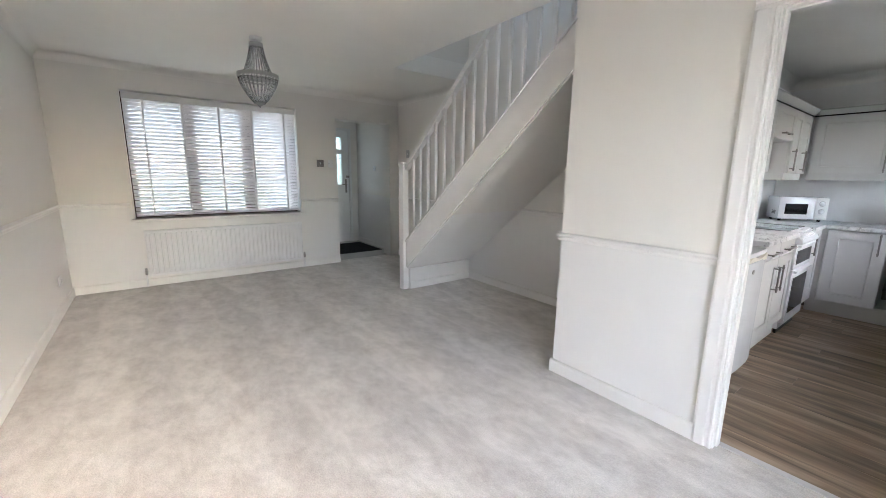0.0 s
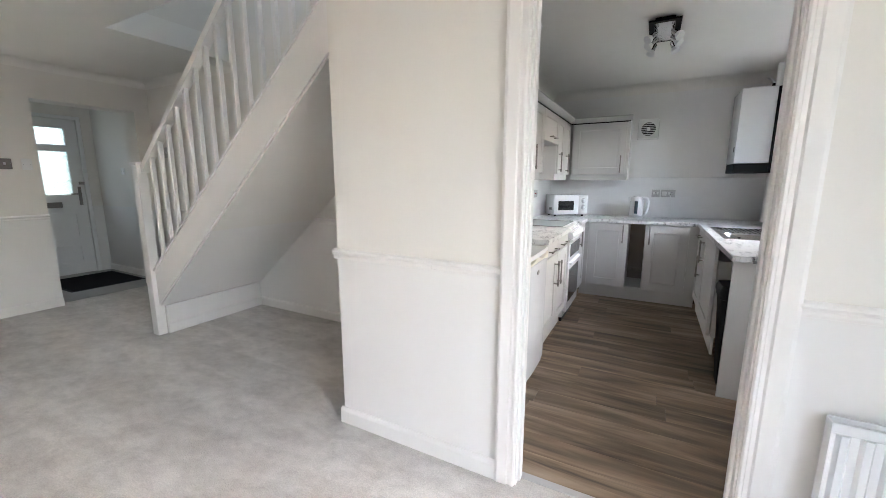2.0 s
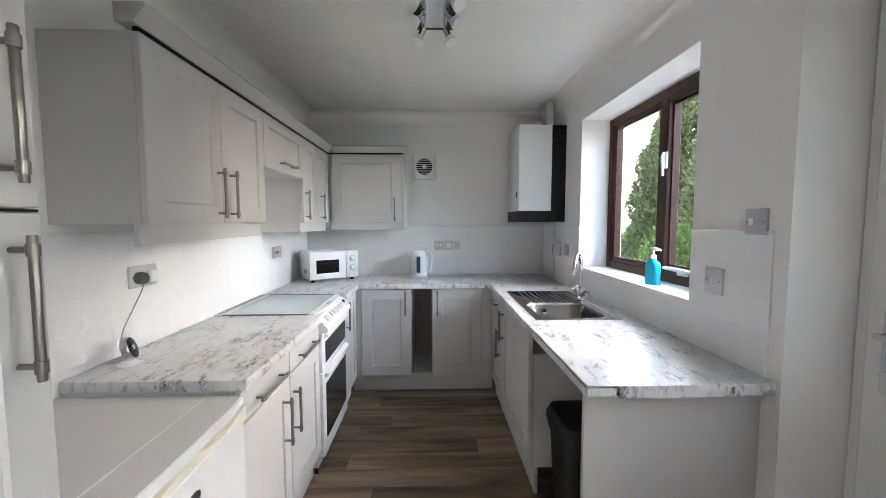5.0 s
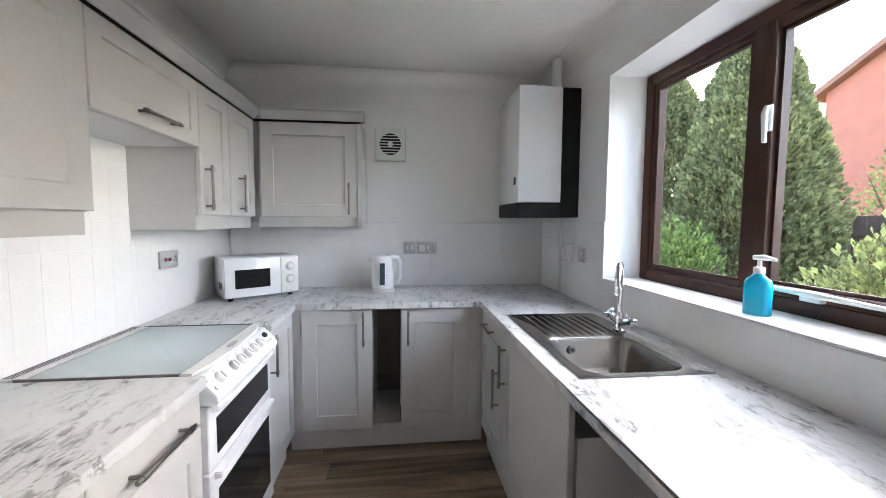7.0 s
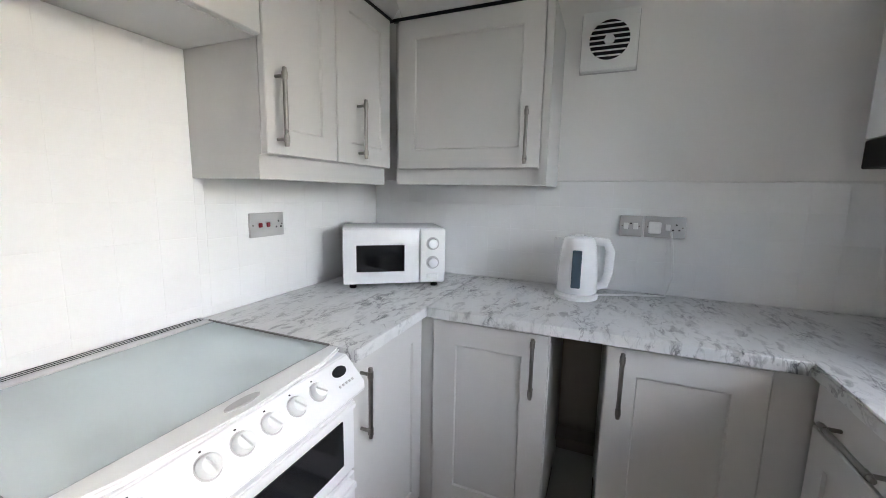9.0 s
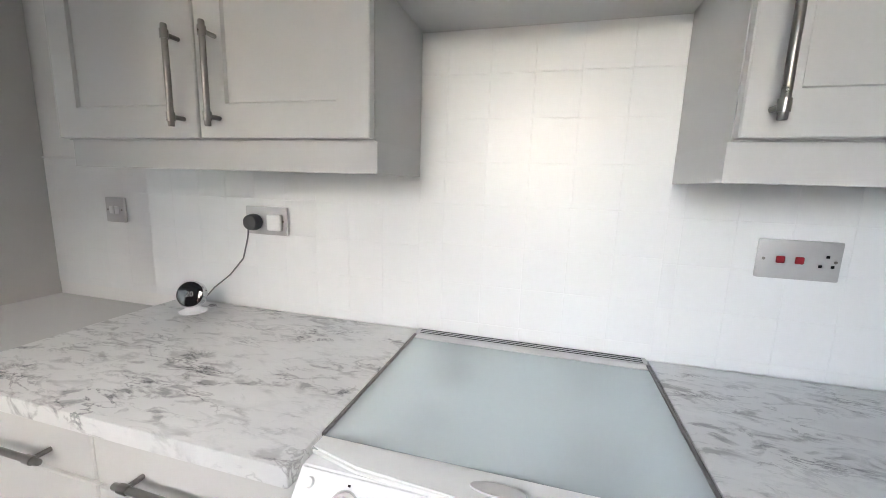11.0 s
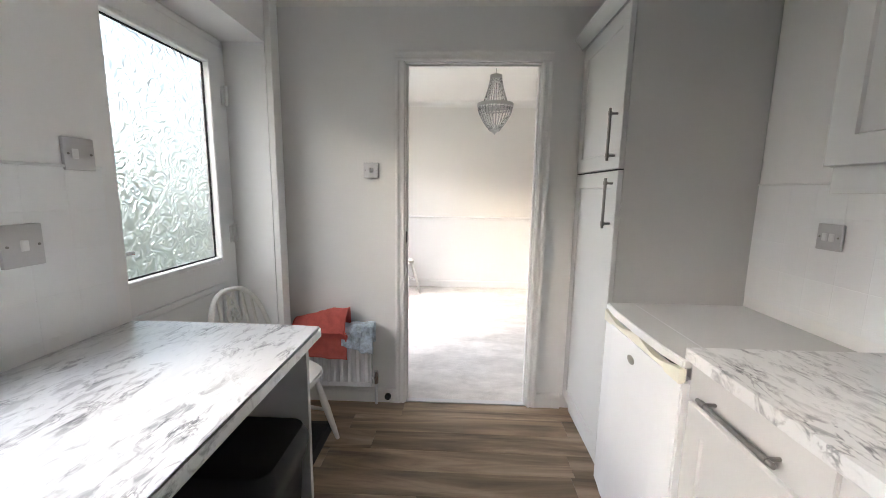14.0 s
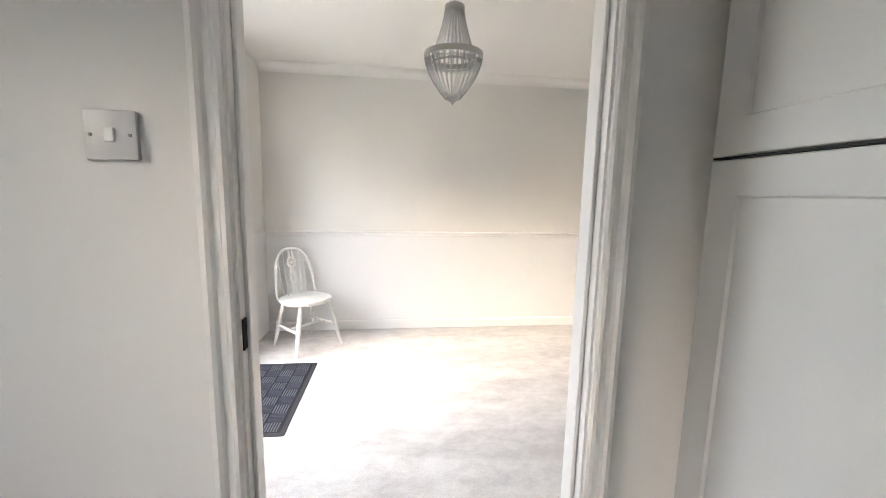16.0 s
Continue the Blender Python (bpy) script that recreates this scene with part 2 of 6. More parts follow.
SINK = material("sink_steel", (0.37, 0.355, 0.335), 0.22, 1.0, var=0.04, scale=20, bump=0.02, bump_scale=500)
MARBLE = marble_laminate()
TILE = material("white_wall_tile", (0.84, 0.84, 0.838), 0.3, var=0.015, scale=9, bump=0.12, bump_scale=14, random_tint=0.01)
GROUT = material("tile_grout", (0.86, 0.86, 0.855), 0.7)
WHITE = material("white_enamel", (0.83, 0.83, 0.84), 0.22, var=0.015)
PLASTIC = material("white_plastic", (0.80, 0.80, 0.79), 0.38, var=0.02)
CREAM = material("aged_cream_plastic", (0.75, 0.715, 0.61), 0.45, var=0.06, scale=12)
BLACKGLASS = material("black_glass", (0.012, 0.012, 0.014), 0.06, var=0.05)
BLACK = material("black_plastic", (0.009, 0.009, 0.01), 0.5, var=0.1, bump=0.03, spec=0.25)
# Brown board, its colour darkened to stand for the slot's unlit inside.
DARKCAV = material("brown_board_in_shade", (0.30, 0.27, 0.24), 0.7)
BROWN = material("brown_window_frame", (0.05, 0.018, 0.011), 0.45, spec=0.3, var=0.25, scale=14, bump=0.06, bump_scale=70)
GLASS = pane_glass("window_glass")
OBSCURE = pane_glass("patterned_glass", 0.36, 0.3, (0.275, 0.285, 0.272))
METALPLATE = material("satin_metal_plate", (0.56, 0.55, 0.55), 0.42, 0.45, var=0.03)
RUBBER = material("rubber_mat_edge", (0.02, 0.02, 0.022), 0.85)


# ---- building helpers ----
def thing(name, label, category, m=None, group="", kind=""):
    ob = new(name)
    ob.empty_display_size = 0.1
    if m is not None:
        ob.matrix_world = m
    return tagged(ob, label, category, group, kind)


def part(name, bm, mat, parent=None, label="", smooth=False):
    me = bpy.data.meshes.new(name)
    bmesh.ops.recalc_face_normals(bm, faces=bm.faces)
    bm.to_mesh(me)
    bm.free()
    me.materials.append(mat)
    if smooth:
        for f in me.polygons:
            f.use_smooth = True
        me.set_sharp_from_angle(angle=radians(40))
    ob = new(name, me)
    ob.parent = parent
    if label:
        ob["label"] = label
    return ob


def structure(name, bm, mat, label, category="wall", smooth=False):
    return tagged(part(name, bm, mat, None, "", smooth), label, category, "", "structure")


def box(bm, x0, x1, y0, y1, z0, z1, bev=0.0, seg=1):
    b2 = bmesh.new()
    v = [b2.verts.new((x, y, z)) for x in (min(x0, x1), max(x0, x1)) for y in (min(y0, y1), max(y0, y1)) for z in (min(z0, z1), max(z0, z1))]
    for q in ((0, 1, 3, 2), (4, 6, 7, 5), (0, 4, 5, 1), (2, 3, 7, 6), (0, 2, 6, 4), (1, 5, 7, 3)):
        b2.faces.new([v[k] for k in q])
    if bev:
        bmesh.ops.bevel(b2, geom=list(b2.edges), offset=bev, segments=seg, affect="EDGES", profile=0.5)
    merge(bm, b2)
    return bm


def merge(bm, b2, m=None):
    if m is not None:
        bmesh.ops.transform(b2, matrix=m, verts=b2.verts)
    tmp = bpy.data.meshes.new("tmp")
    b2.to_mesh(tmp)
    b2.free()
    bm.from_mesh(tmp)
    bpy.data.meshes.remove(tmp)
    return bm


def boxed(*a, **k):
    return box(bmesh.new(), *a, **k)


def prism(bm, outline, z0, z1, m=None, bev=0.0):
    """A solid from a flat outline (x, y), from z0 to z1, set by m."""
    b2 = bmesh.new()
    lo = [b2.verts.new((x, y, z0)) for x, y in outline]
    hi = [b2.verts.new((x, y, z1)) for x, y in outline]
    b2.faces.new(lo[::-1])
    b2.faces.new(hi)
    for k in range(len(lo)):
        b2.faces.new((lo[k - 1], lo[k], hi[k], hi[k - 1]))
    if bev:
        bmesh.ops.bevel(b2, geom=list(b2.edges), offset=bev, segments=2, affect="EDGES")
    return merge(bm, b2, m)


def tube(bm, pts, r, seg=10, closed=False, r2=None):
    """A round rod along points; r may be a list of radii."""
    pts = [Vector(p) for p in pts]
    rings = []
    up = Vector((0, 0, 1))
    n = len(pts)
    for k, p in enumerate(pts):
        a = pts[(k - 1) % n] if (k or closed) else p
        b = pts[(k + 1) % n] if (k < n - 1 or closed) else p
        d = (b - a).normalized()
        ref = up if abs(d.z) < 0.95 else Vector((1, 0, 0))
        if rings and not closed:
            s = last - d * last.dot(d)
            s = s.normalized() if s.length > 1e-4 else d.cross(ref).normalized()
        else:
            s = d.cross(ref).normalized()
        last = s
        u = s.cross(d)
        rk = r[k] if isinstance(r, (list, tuple)) else r
        rb = rk if r2 is None else r2
        rings.append([bm.verts.new(p + s * math.cos(2 * math.pi * q / seg) * rk + u * math.sin(2 * math.pi * q / seg) * rb) for q in range(seg)])
    for k in range(n if closed else n - 1):
        A, B = rings[k], rings[(k + 1) % n]
        for q in range(seg):
            bm.faces.new((A[q], A[(q + 1) % seg], B[(q + 1) % seg], B[q]))
    if not closed:
        bm.faces.new(rings[0][::-1])
        bm.faces.new(rings[-1])
    return bm


def lathe(bm, prof, centre=(0, 0, 0), seg=24, m=None):
    """A turned body from (radius, height) pairs."""
    b2 = bmesh.new()
    rings = []
    for r, z in prof:
        rings.append([b2.verts.new((r * math.cos(2 * math.pi * q / seg), r * math.sin(2 * math.pi * q / seg), z)) for q in range(seg)])
    for A, B in zip(rings, rings[1:]):
        for q in range(seg):
            b2.faces.new((A[q], A[(q + 1) % seg], B[(q + 1) % seg], B[q]))
    b2.faces.new(rings[0][::-1])
    b2.faces.new(rings[-1])
    return merge(bm, b2, Matrix.Translation(centre) @ (m or Matrix()))


def wall_slab(along, a0, a1, u0, u1, z0, z1, holes=()):
    """A wall whose thickness runs a0..a1 and length u0..u1 along 'x' or 'y', with openings (u0, u1, z0, z1) right through."""
    bm = bmesh.new()
    us = sorted({u0, u1, *[h[0] for h in holes], *[h[1] for h in holes]})
    zs = sorted({z0, z1, *[h[2] for h in holes], *[h[3] for h in holes]})
    solid = {}
    for i in range(len(us) - 1):
        for j in range(len(zs) - 1):
            cu, cz = (us[i] + us[i + 1]) / 2, (zs[j] + zs[j + 1]) / 2
            solid[i, j] = not any(h[0] < cu < h[1] and h[2] < cz < h[3] for h in holes)
    cache = {}

    def v(a, u, z):
        if (a, u, z) not in cache:
            cache[a, u, z] = bm.verts.new((u, a, z) if along == "x" else (a, u, z))
        return cache[a, u, z]

    for (i, j), s in solid.items():
        if not s:
            continue
        p, q, r, t = us[i], us[i + 1], zs[j], zs[j + 1]
        for a in (a0, a1):
            bm.faces.new((v(a, p, r), v(a, q, r), v(a, q, t), v(a, p, t)))
        for di, dj, e in ((-1, 0, ((p, r), (p, t))), (1, 0, ((q, r), (q, t))), (0, -1, ((p, r), (q, r))), (0, 1, ((p, t), (q, t)))):
            if not solid.get((i + di, j + dj), False):
                bm.faces.new((v(a0, *e[0]), v(a0, *e[1]), v(a1, *e[1]), v(a1, *e[0])))
    return bm


def run_profile(bm, prof, p0, p1, inward):
    """Sweep a profile of (out, up) along the straight line p0-p1; 'out' goes along inward."""
    p0, p1, d = Vector(p0), Vector(p1), Vector(inward)
    A = [bm.verts.new(p0 + d * o + Vector((0, 0, u))) for o, u in prof]
    B = [bm.verts.new(p1 + d * o + Vector((0, 0, u))) for o, u in prof]
    for k in range(len(prof)):
        bm.faces.new((A[k - 1], A[k], B[k], B[k - 1]))
    bm.faces.new(A[::-1])
    bm.faces.new(B)
    return bm


SKIRT = [(0, 0), (0.016, 0), (0.016, 0.07), (0.012, 0.082), (0.006, 0.088), (0, 0.09)]
DADO = [(0, -0.024), (0.006, -0.022), (0.010, -0.012), (0.010, 0.0), (0.018, 0.006), (0.022, 0.014), (0.018, 0.022), (0.006, 0.026), (0, 0.028)]


def cove(r):
    """A quarter-round plaster cove of that size, with a thin lip."""
    return [(0, 0), (0, -r)] + [(r - (r - 0.002) * math.cos(radians(9 * k)), -r + (r - 0.002) * math.sin(radians(9 * k))) for k in range(11)] + [(r, 0)]


COVE_SOFT, COVE_SMALL = cove(0.1), cove(0.075)


# ---- the rooms ----
LC, KC = 2.48, 2.42
structure("floor", box(boxed(-0.9, 2.285, -1.6, 5.45, -0.12, 0.0), 2.285, 3.5, 1.06, 5.45, -0.12, 0.0), CARPET, "greige cut-pile carpet with faint tread marks", "carpet")
structure("ceiling_living", box(box(boxed(-0.9, 2.33, -1.6, 5.33, LC, LC + 0.2), 2.33, 3.38, 3.62, 5.33, LC, LC + 0.2), 2.33, 3.38, 0.9, 1.05, LC, LC + 0.2),
          CEIL, "white painted ceiling with an open stairwell", "ceiling")
structure("ceiling_kitchen", boxed(2.34, 6.2, -1.5, 1.05, KC, KC + 0.05), CEIL, "white textured painted kitchen ceiling", "ceiling")
structure("wall_west", wall_slab("y", -0.9, -0.70, -1.7, 5.6, -0.12, 2.7), WALL, "plain off-white painted living room wall")
structure("wall_north", wall_slab("x", 5.33, 5.58, -0.70, 3.38, -0.12, 2.7, [(-0.085, 1.775, 0.80, 2.205), (2.33, 3.22, -0.12, 2.13)]), WALL,
          "off-white wall with window and hallway opening")
structure("wall_party", wall_slab("y", 3.38, 3.55, 1.25, 5.58, -0.12, 5.2), WALL, "off-white party wall beside the stairs")
structure("wall_partition", wall_slab("y", 2.215, 2.305, -1.40, 1.25, -0.12, 2.7, [(-0.504, 0.276, -0.12, 2.045)]), WALL,
          "off-white partition wall with kitchen doorway")
structure("wall_kitchen_north", wall_slab("x", 1.05, 1.25, 2.305, 6.2, -0.12, 5.2), KWALL, "white painted kitchen wall, tiled above the worktop")
structure("wall_kitchen_end", wall_slab("y", 6.0, 6.2, -1.52, 1.05, -0.12, 2.6), KWALL, "white painted kitchen end wall with tiled splashback")
structure("wall_south", wall_slab("x", -1.52, -1.21, 2.305, 6.0, -0.12, 2.6, [(3.877, 5.10, 1.08, 2.138), (2.47, 3.437, -0.12, 2.08)]), KWALL,
          "white painted kitchen wall with window and back door")
structure("wall_living_south", wall_slab("x", -1.62, -1.40, -0.70, 2.305, -0.12, 2.7, [(0.05, 1.45, -0.12, 2.08)]), WALL,
          "off-white living room wall with garden doorway")
_up = wall_slab("y", 2.20, 2.33, 1.2, 3.8, LC + 0.2, 5.2)
# The opening in this wall is unseen, cut for the added landing lamp.
merge(_up, wall_slab("x", 3.62, 3.75, 2.33, 3.38, LC + 0.2, 5.2, [(2.5, 3.2, 3.6, 4.6)]))
structure("wall_landing", _up, WALL, "off-white upstairs landing walls")
structure("ceiling_landing", boxed(2.2, 3.55, 1.2, 3.8, 5.2, 5.3), CEIL, "white landing ceiling", "ceiling")
# hallway
structure("hall_floor", boxed(1.9, 3.6, 5.45, 7.3, -0.12, 0.004), material("hall_vinyl", (0.42, 0.40, 0.38), 0.6), "pale grey hallway floor", "floor")
structure("wall_hall_east", wall_slab("y", 3.42, 3.6, 5.58, 7.2, -0.12, 2.6), WALL, "white hallway side wall")
structure("wall_hall_west", wall_slab("y", 1.9, 2.05, 5.58, 7.2, -0.12, 2.6), WALL, "white hallway side wall")
structure("wall_hall_front", wall_slab("x", 7.0, 7.2, 2.05, 3.42, -0.12, 2.6, [(2.38, 3.30, -0.12, 2.2)]), WALL, "white hallway front wall with door opening")
structure("ceiling_hall", boxed(1.9, 3.6, 5.58, 7.2, 2.4, 2.5), CEIL, "white hallway ceiling", "ceiling")
# ---- trims ----
def trims():
    bm = bmesh.new()
    for a, b, d in (((-0.70, -1.40, 0), (-0.70, 5.33, 0), (1, 0, 0)), ((-0.70, 5.33, 0), (2.33, 5.33, 0), (0, -1, 0)),
                    ((2.215, 0.352, 0), (2.215, 1.266, 0), (-1, 0, 0)), ((2.215, 1.25, 0), (2.42, 1.25, 0), (0, 1, 0)),
                    ((2.215, -1.40, 0), (2.215, -0.58, 0), (-1, 0, 0)), ((3.38, 1.25, 0), (3.38, 3.50, 0), (-1, 0, 0)),
                    ((3.38, 3.72, 0), (3.38, 5.33, 0), (-1, 0, 0)), ((3.42, 5.58, 0), (3.42, 7.0, 0), (-1, 0, 0))):
        run_profile(bm, SKIRT, a, b, d)
    structure("baseboard", bm, TRIM, "white painted skirting boards", "baseboard")
    bm = bmesh.new()
    run_profile(bm, SKIRT, (2.305, 0.325, 0), (2.305, 0.47, 0), (1, 0, 0))
    run_profile(bm, SKIRT, (2.305, -1.21, 0), (2.305, -0.552, 0), (1, 0, 0))
    structure("baseboard_kitchen", bm, TRIM, "white painted kitchen skirting board", "baseboard")
    bm = bmesh.new()
    zd = 0.955
    for a, b, d in (((-0.70, -1.40, zd), (-0.70, 5.33, zd), (1, 0, 0)), ((-0.70, 5.33, zd), (-0.12, 5.33, zd), (0, -1, 0)),
                    ((1.80, 5.33, zd), (2.33, 5.33, zd), (0, -1, 0)), ((-0.70, -1.40, zd), (0.03, -1.40, zd), (0, 1, 0)),
                    ((2.215, 0.352, zd), (2.215, 1.272, zd), (-1, 0, 0)), ((2.215, 1.25, zd), (2.305, 1.25, zd), (0, 1, 0)),
                    ((2.215, -1.40, zd), (2.215, -0.58, zd), (-1, 0, 0)), ((3.38, 1.25, zd), (3.38, 2.62, zd), (-1, 0, 0)),
                    ((3.38, 3.35, zd), (3.38, 5.33, zd), (-1, 0, 0))):
        run_profile(bm, DADO, a, b, d)
    structure("trim_dado_rail", bm, TRIM, "off-white moulded dado rail", "dado rail")
    bm = bmesh.new()
    for a, b, d in (((-0.70, -1.40, LC), (-0.70, 5.33, LC), (1, 0, 0)), ((-0.70, 5.33, LC), (3.38, 5.33, LC), (0, -1, 0)),
                    ((3.38, 3.62, LC), (3.38, 5.33, LC), (-1, 0, 0)), ((2.215, -1.40, LC), (2.215, 1.25, LC), (-1, 0, 0))):
        run_profile(bm, COVE_SMALL, a, b, d)
    structure("trim_coving", bm, CEIL, "white plaster coving", "coving", True)
    bm = bmesh.new()
    for a, b, d in (((2.305, 1.05, KC), (6.0, 1.05, KC), (0, -1, 0)), ((6.0, -1.21, KC), (6.0, 1.05, KC), (-1, 0, 0)),
                    ((2.305, -1.21, KC), (6.0, -1.21, KC), (0, 1, 0)), ((2.305, -1.21, KC), (2.305, 1.05, KC), (1, 0, 0))):
        run_profile(bm, COVE_SOFT, a, b, d)
    structure("trim_coving_kitchen", bm, CEIL, "white plaster kitchen coving", "coving", True)


trims()


def doorway():
    """The lining and moulded architraves of the opening between the rooms."""
    ob = thing("doorway_frame", "white glossed door lining with moulded architraves", "door frame", kind="structure")
    part("lining", boxed(2.213, 2.307, 0.262, 0.276, 0, 2.045), TRIM, ob)
    part("lining", boxed(2.213, 2.307, -0.504, -0.49, 0, 2.045), TRIM, ob)
    part("lining", boxed(2.213, 2.307, -0.49, 0.262, 2.031, 2.045), TRIM, ob)
    part("door_stop", boxed(2.245, 2.282, 0.252, 0.262, 0, 2.031, bev=0.002), TRIM, ob)
    part("door_stop", boxed(2.245, 2.282, -0.49, -0.48, 0, 2.031, bev=0.002), TRIM, ob)
    part("door_stop", boxed(2.245, 2.282, -0.48, 0.252, 2.021, 2.031, bev=0.002), TRIM, ob)
    prof = lambda w: [(0, 0), (0, 0.012), (0.006, 0.017), (0.014, 0.017), (0.018, 0.013), (0.03, 0.013), (0.036, 0.019), (w - 0.012, 0.022), (w, 0.018), (w, 0)]

    def leg(x, sx, yin, sy, top, w):
        bm = bmesh.new()
        o = [(x + sx * d, yin + sy * u) for u, d in prof(w)]
        prism(bm, o, 0, top)
        return bm

    def head(x, sx, y0, y1, z, w):
        bm = bmesh.new()
        A = [bm.verts.new((x + sx * d, y0, z + u)) for u, d in prof(w)]
        B = [bm.verts.new((x + sx * d, y1, z + u)) for u, d in prof(w)]
        for k in range(len(A)):
            bm.faces.new((A[k - 1], A[k], B[k], B[k - 1]))
        bm.faces.new(A[::-1])
        bm.faces.new(B)
        return bm

    for x, sx, w in ((2.305, 1, 0.056), (2.215, -1, 0.088)):
        yi, yo = 0.268, -0.496
        part("architrave", leg(x, sx, yi, 1, 2.037, w), TRIM, ob)
        part("architrave", leg(x, sx, yo, -1, 2.037, w), TRIM, ob)
        part("architrave", head(x, sx, yo - w, yi + w, 2.037, w), TRIM, ob)
    part("latch_plate", boxed(2.284, 2.303, -0.4905, -0.487, 1.02, 1.085), BLACK, ob, "blackened latch keep")
    part("threshold_strip", boxed(2.265, 2.305, -0.49, 0.262, 0.0, 0.006, bev=0.002), METALPLATE, ob, "metal threshold strip")


doorway()


# ---- staircase ----
def staircase():
    ob = thing("staircase", "white painted wooden staircase with spindle balustrade", "staircase", pose(2.40, 3.55, 0), kind="structure")
    S = 0.835

    def sloped(y0, y1, za, zb, x0, x1):
        """A sloping board between distances y0 and y1 (towards -y) with heights za..zb at y0."""
        bm = bmesh.new()
        o = [(-y0, za + S * (y0 - 0.09)), (-y1, za + S * (y1 - 0.09)), (-y1, zb + S * (y1 - 0.09)), (-y0, zb + S * (y0 - 0.09))]
        m = Matrix(((0, 0, 1, 0), (1, 0, 0, 0), (0, 1, 0, 0), (0, 0, 0, 1)))
        return prism(bm, o, x0, x1, m)

    part("string", sloped(0.02, 3.3, 0.31, 0.61, 0.0, 0.035), TRIM, ob)
    part("string_bead", sloped(0.10, 3.3, 0.30, 0.325, -0.012, 0.0), TRIM, ob)
    part("string_cap", sloped(0.02, 3.3, 0.61, 0.632, -0.012, 0.047), TRIM, ob)
    part("handrail", sloped(0.05, 3.3, 1.425, 1.485, -0.012, 0.048), TRIM, ob)
    part("soffit", sloped(0.06, 2.30, 0.285, 0.31, 0.004, 0.98), WALL, ob, "plastered sloping stair underside")
    bm = boxed(-0.035, 0.04, -0.04, 0.045, 0, 1.45, bev=0.004)
    box(bm, -0.045, 0.05, -0.05, 0.055, 1.45, 1.475, bev=0.005)
    part("newel_post", bm, TRIM, ob)
    part("low_board", boxed(0.045, 0.975, -0.05, -0.03, 0, 0.25, bev=0.003), TRIM, ob)
    part("low_board_cap", boxed(0.045, 0.975, -0.066, -0.05, 0, 0.085, bev=0.004), TRIM, ob)
    for k in range(22):
        d = 0.177 + 0.139 * k
        z0 = 0.632 + S * (d - 0.09) - 0.02
        z1 = 1.425 + S * (d - 0.09) + 0.02
        bm = bmesh.new()
        box(bm, 0.003, 0.033, -d - 0.015, -d + 0.015, z0, z1, bev=0.003)
        part("spindle", bm, TRIM, ob)
    for k in range(13):
        d0 = (-0.04, 0.0)[k] if k < 2 else -0.30 + 0.235 * k
        d1 = (0.028, 0.18)[k] if k < 2 else d0 + 0.25
        part("tread", boxed(0.036, 0.975, -d1, -d0, 0.196 * (k + 1) - 0.025, 0.196 * (k + 1), bev=0.004), CARPET, ob, "carpeted tread")
        part("riser", boxed(0.036, 0.975, -d0 - 0.02, -d0 - 0.008, 0.196 * k + 0.002, 0.196 * (k + 1) - 0.027), CARPET, ob)


staircase()


# ---- kitchen units ----
def bar_handle(parent, x, z, length, upright=True, y=0.0):
    bm = bmesh.new()
    h = length / 2
    e = Vector((0, 0, h)) if upright else Vector((h, 0, 0))
    c = Vector((x, y - 0.032, z))
    tube(bm, [c - e, c - e * 0.98, c + e * 0.98, c + e], [0.0055, 0.0065, 0.0065, 0.0055], 10)
    for s in (-0.8, 0.8):
        p = c + e * s
        tube(bm, [p + Vector((0, 0.036, 0)), p + Vector((0, 0.006, 0))], 0.005, 8)
        q = e.normalized() * 0.009
        tube(bm, [p - q, p + q], 0.0085, 10)
    return part("handle", bm, STEEL, parent, "brushed steel bar handle", True)


def shaker(name, x0, x1, z0, z1, parent, mat=GREY, stile=0.075, y=0.0, rails=None):
    """A framed door or drawer front with a recessed panel; its face lies at y, looking to -y."""
    g = 0.0026
    x0, x1, z0, z1 = x0 + g, x1 - g, z0 + g, z1 - g
    t = 0.02
    if stile and (x1 - x0) > 2.6 * stile and (z1 - z0) > 2.4 * stile:
        bm = bmesh.new()
        s = stile
        vs = lambda a, b, c, d, yy: [bm.verts.new(p) for p in ((a, yy, c), (b, yy, c), (b, yy, d), (a, yy, d))]
        r = 0.0025
        O = vs(x0 + r, x1 - r, z0 + r, z1 - r, y)
        O2 = vs(x0, x1, z0, z1, y + r)
        B = vs(x0, x1, z0, z1, y + t)
        I = vs(x0 + s, x1 - s, z0 + s, z1 - s, y)
        P = vs(x0 + s + 0.004, x1 - s - 0.004, z0 + s + 0.004, z1 - s - 0.004, y + 0.007)
        for A, C in ((O, I), (I, P), (O2, O), (B, O2)):
            for k in range(4):
                bm.faces.new((A[k - 1], A[k], C[k], C[k - 1]))
        bm.faces.new(P)
        bm.faces.new(B[::-1])
    else:
        bm = boxed(x0, x1, y, y + t, z0, z1, bev=0.0025)
    return part(name, bm, mat, parent)


def carcass(parent, w, z0, z1, depth, mat=GREY_SIDE, y=0.03):
    return part("body", boxed(0.0015, w - 0.0015, y, depth, z0, z1), mat, parent)


def facing(x, y, way):
    return pose(x, y, 0, 0, 0, {"south": 0, "west": -90, "north": 180}[way])


def unit(name, label, m, w, depth, group="fitted kitchen units"):
    return thing(name, label, "kitchen cabinet", m, group)


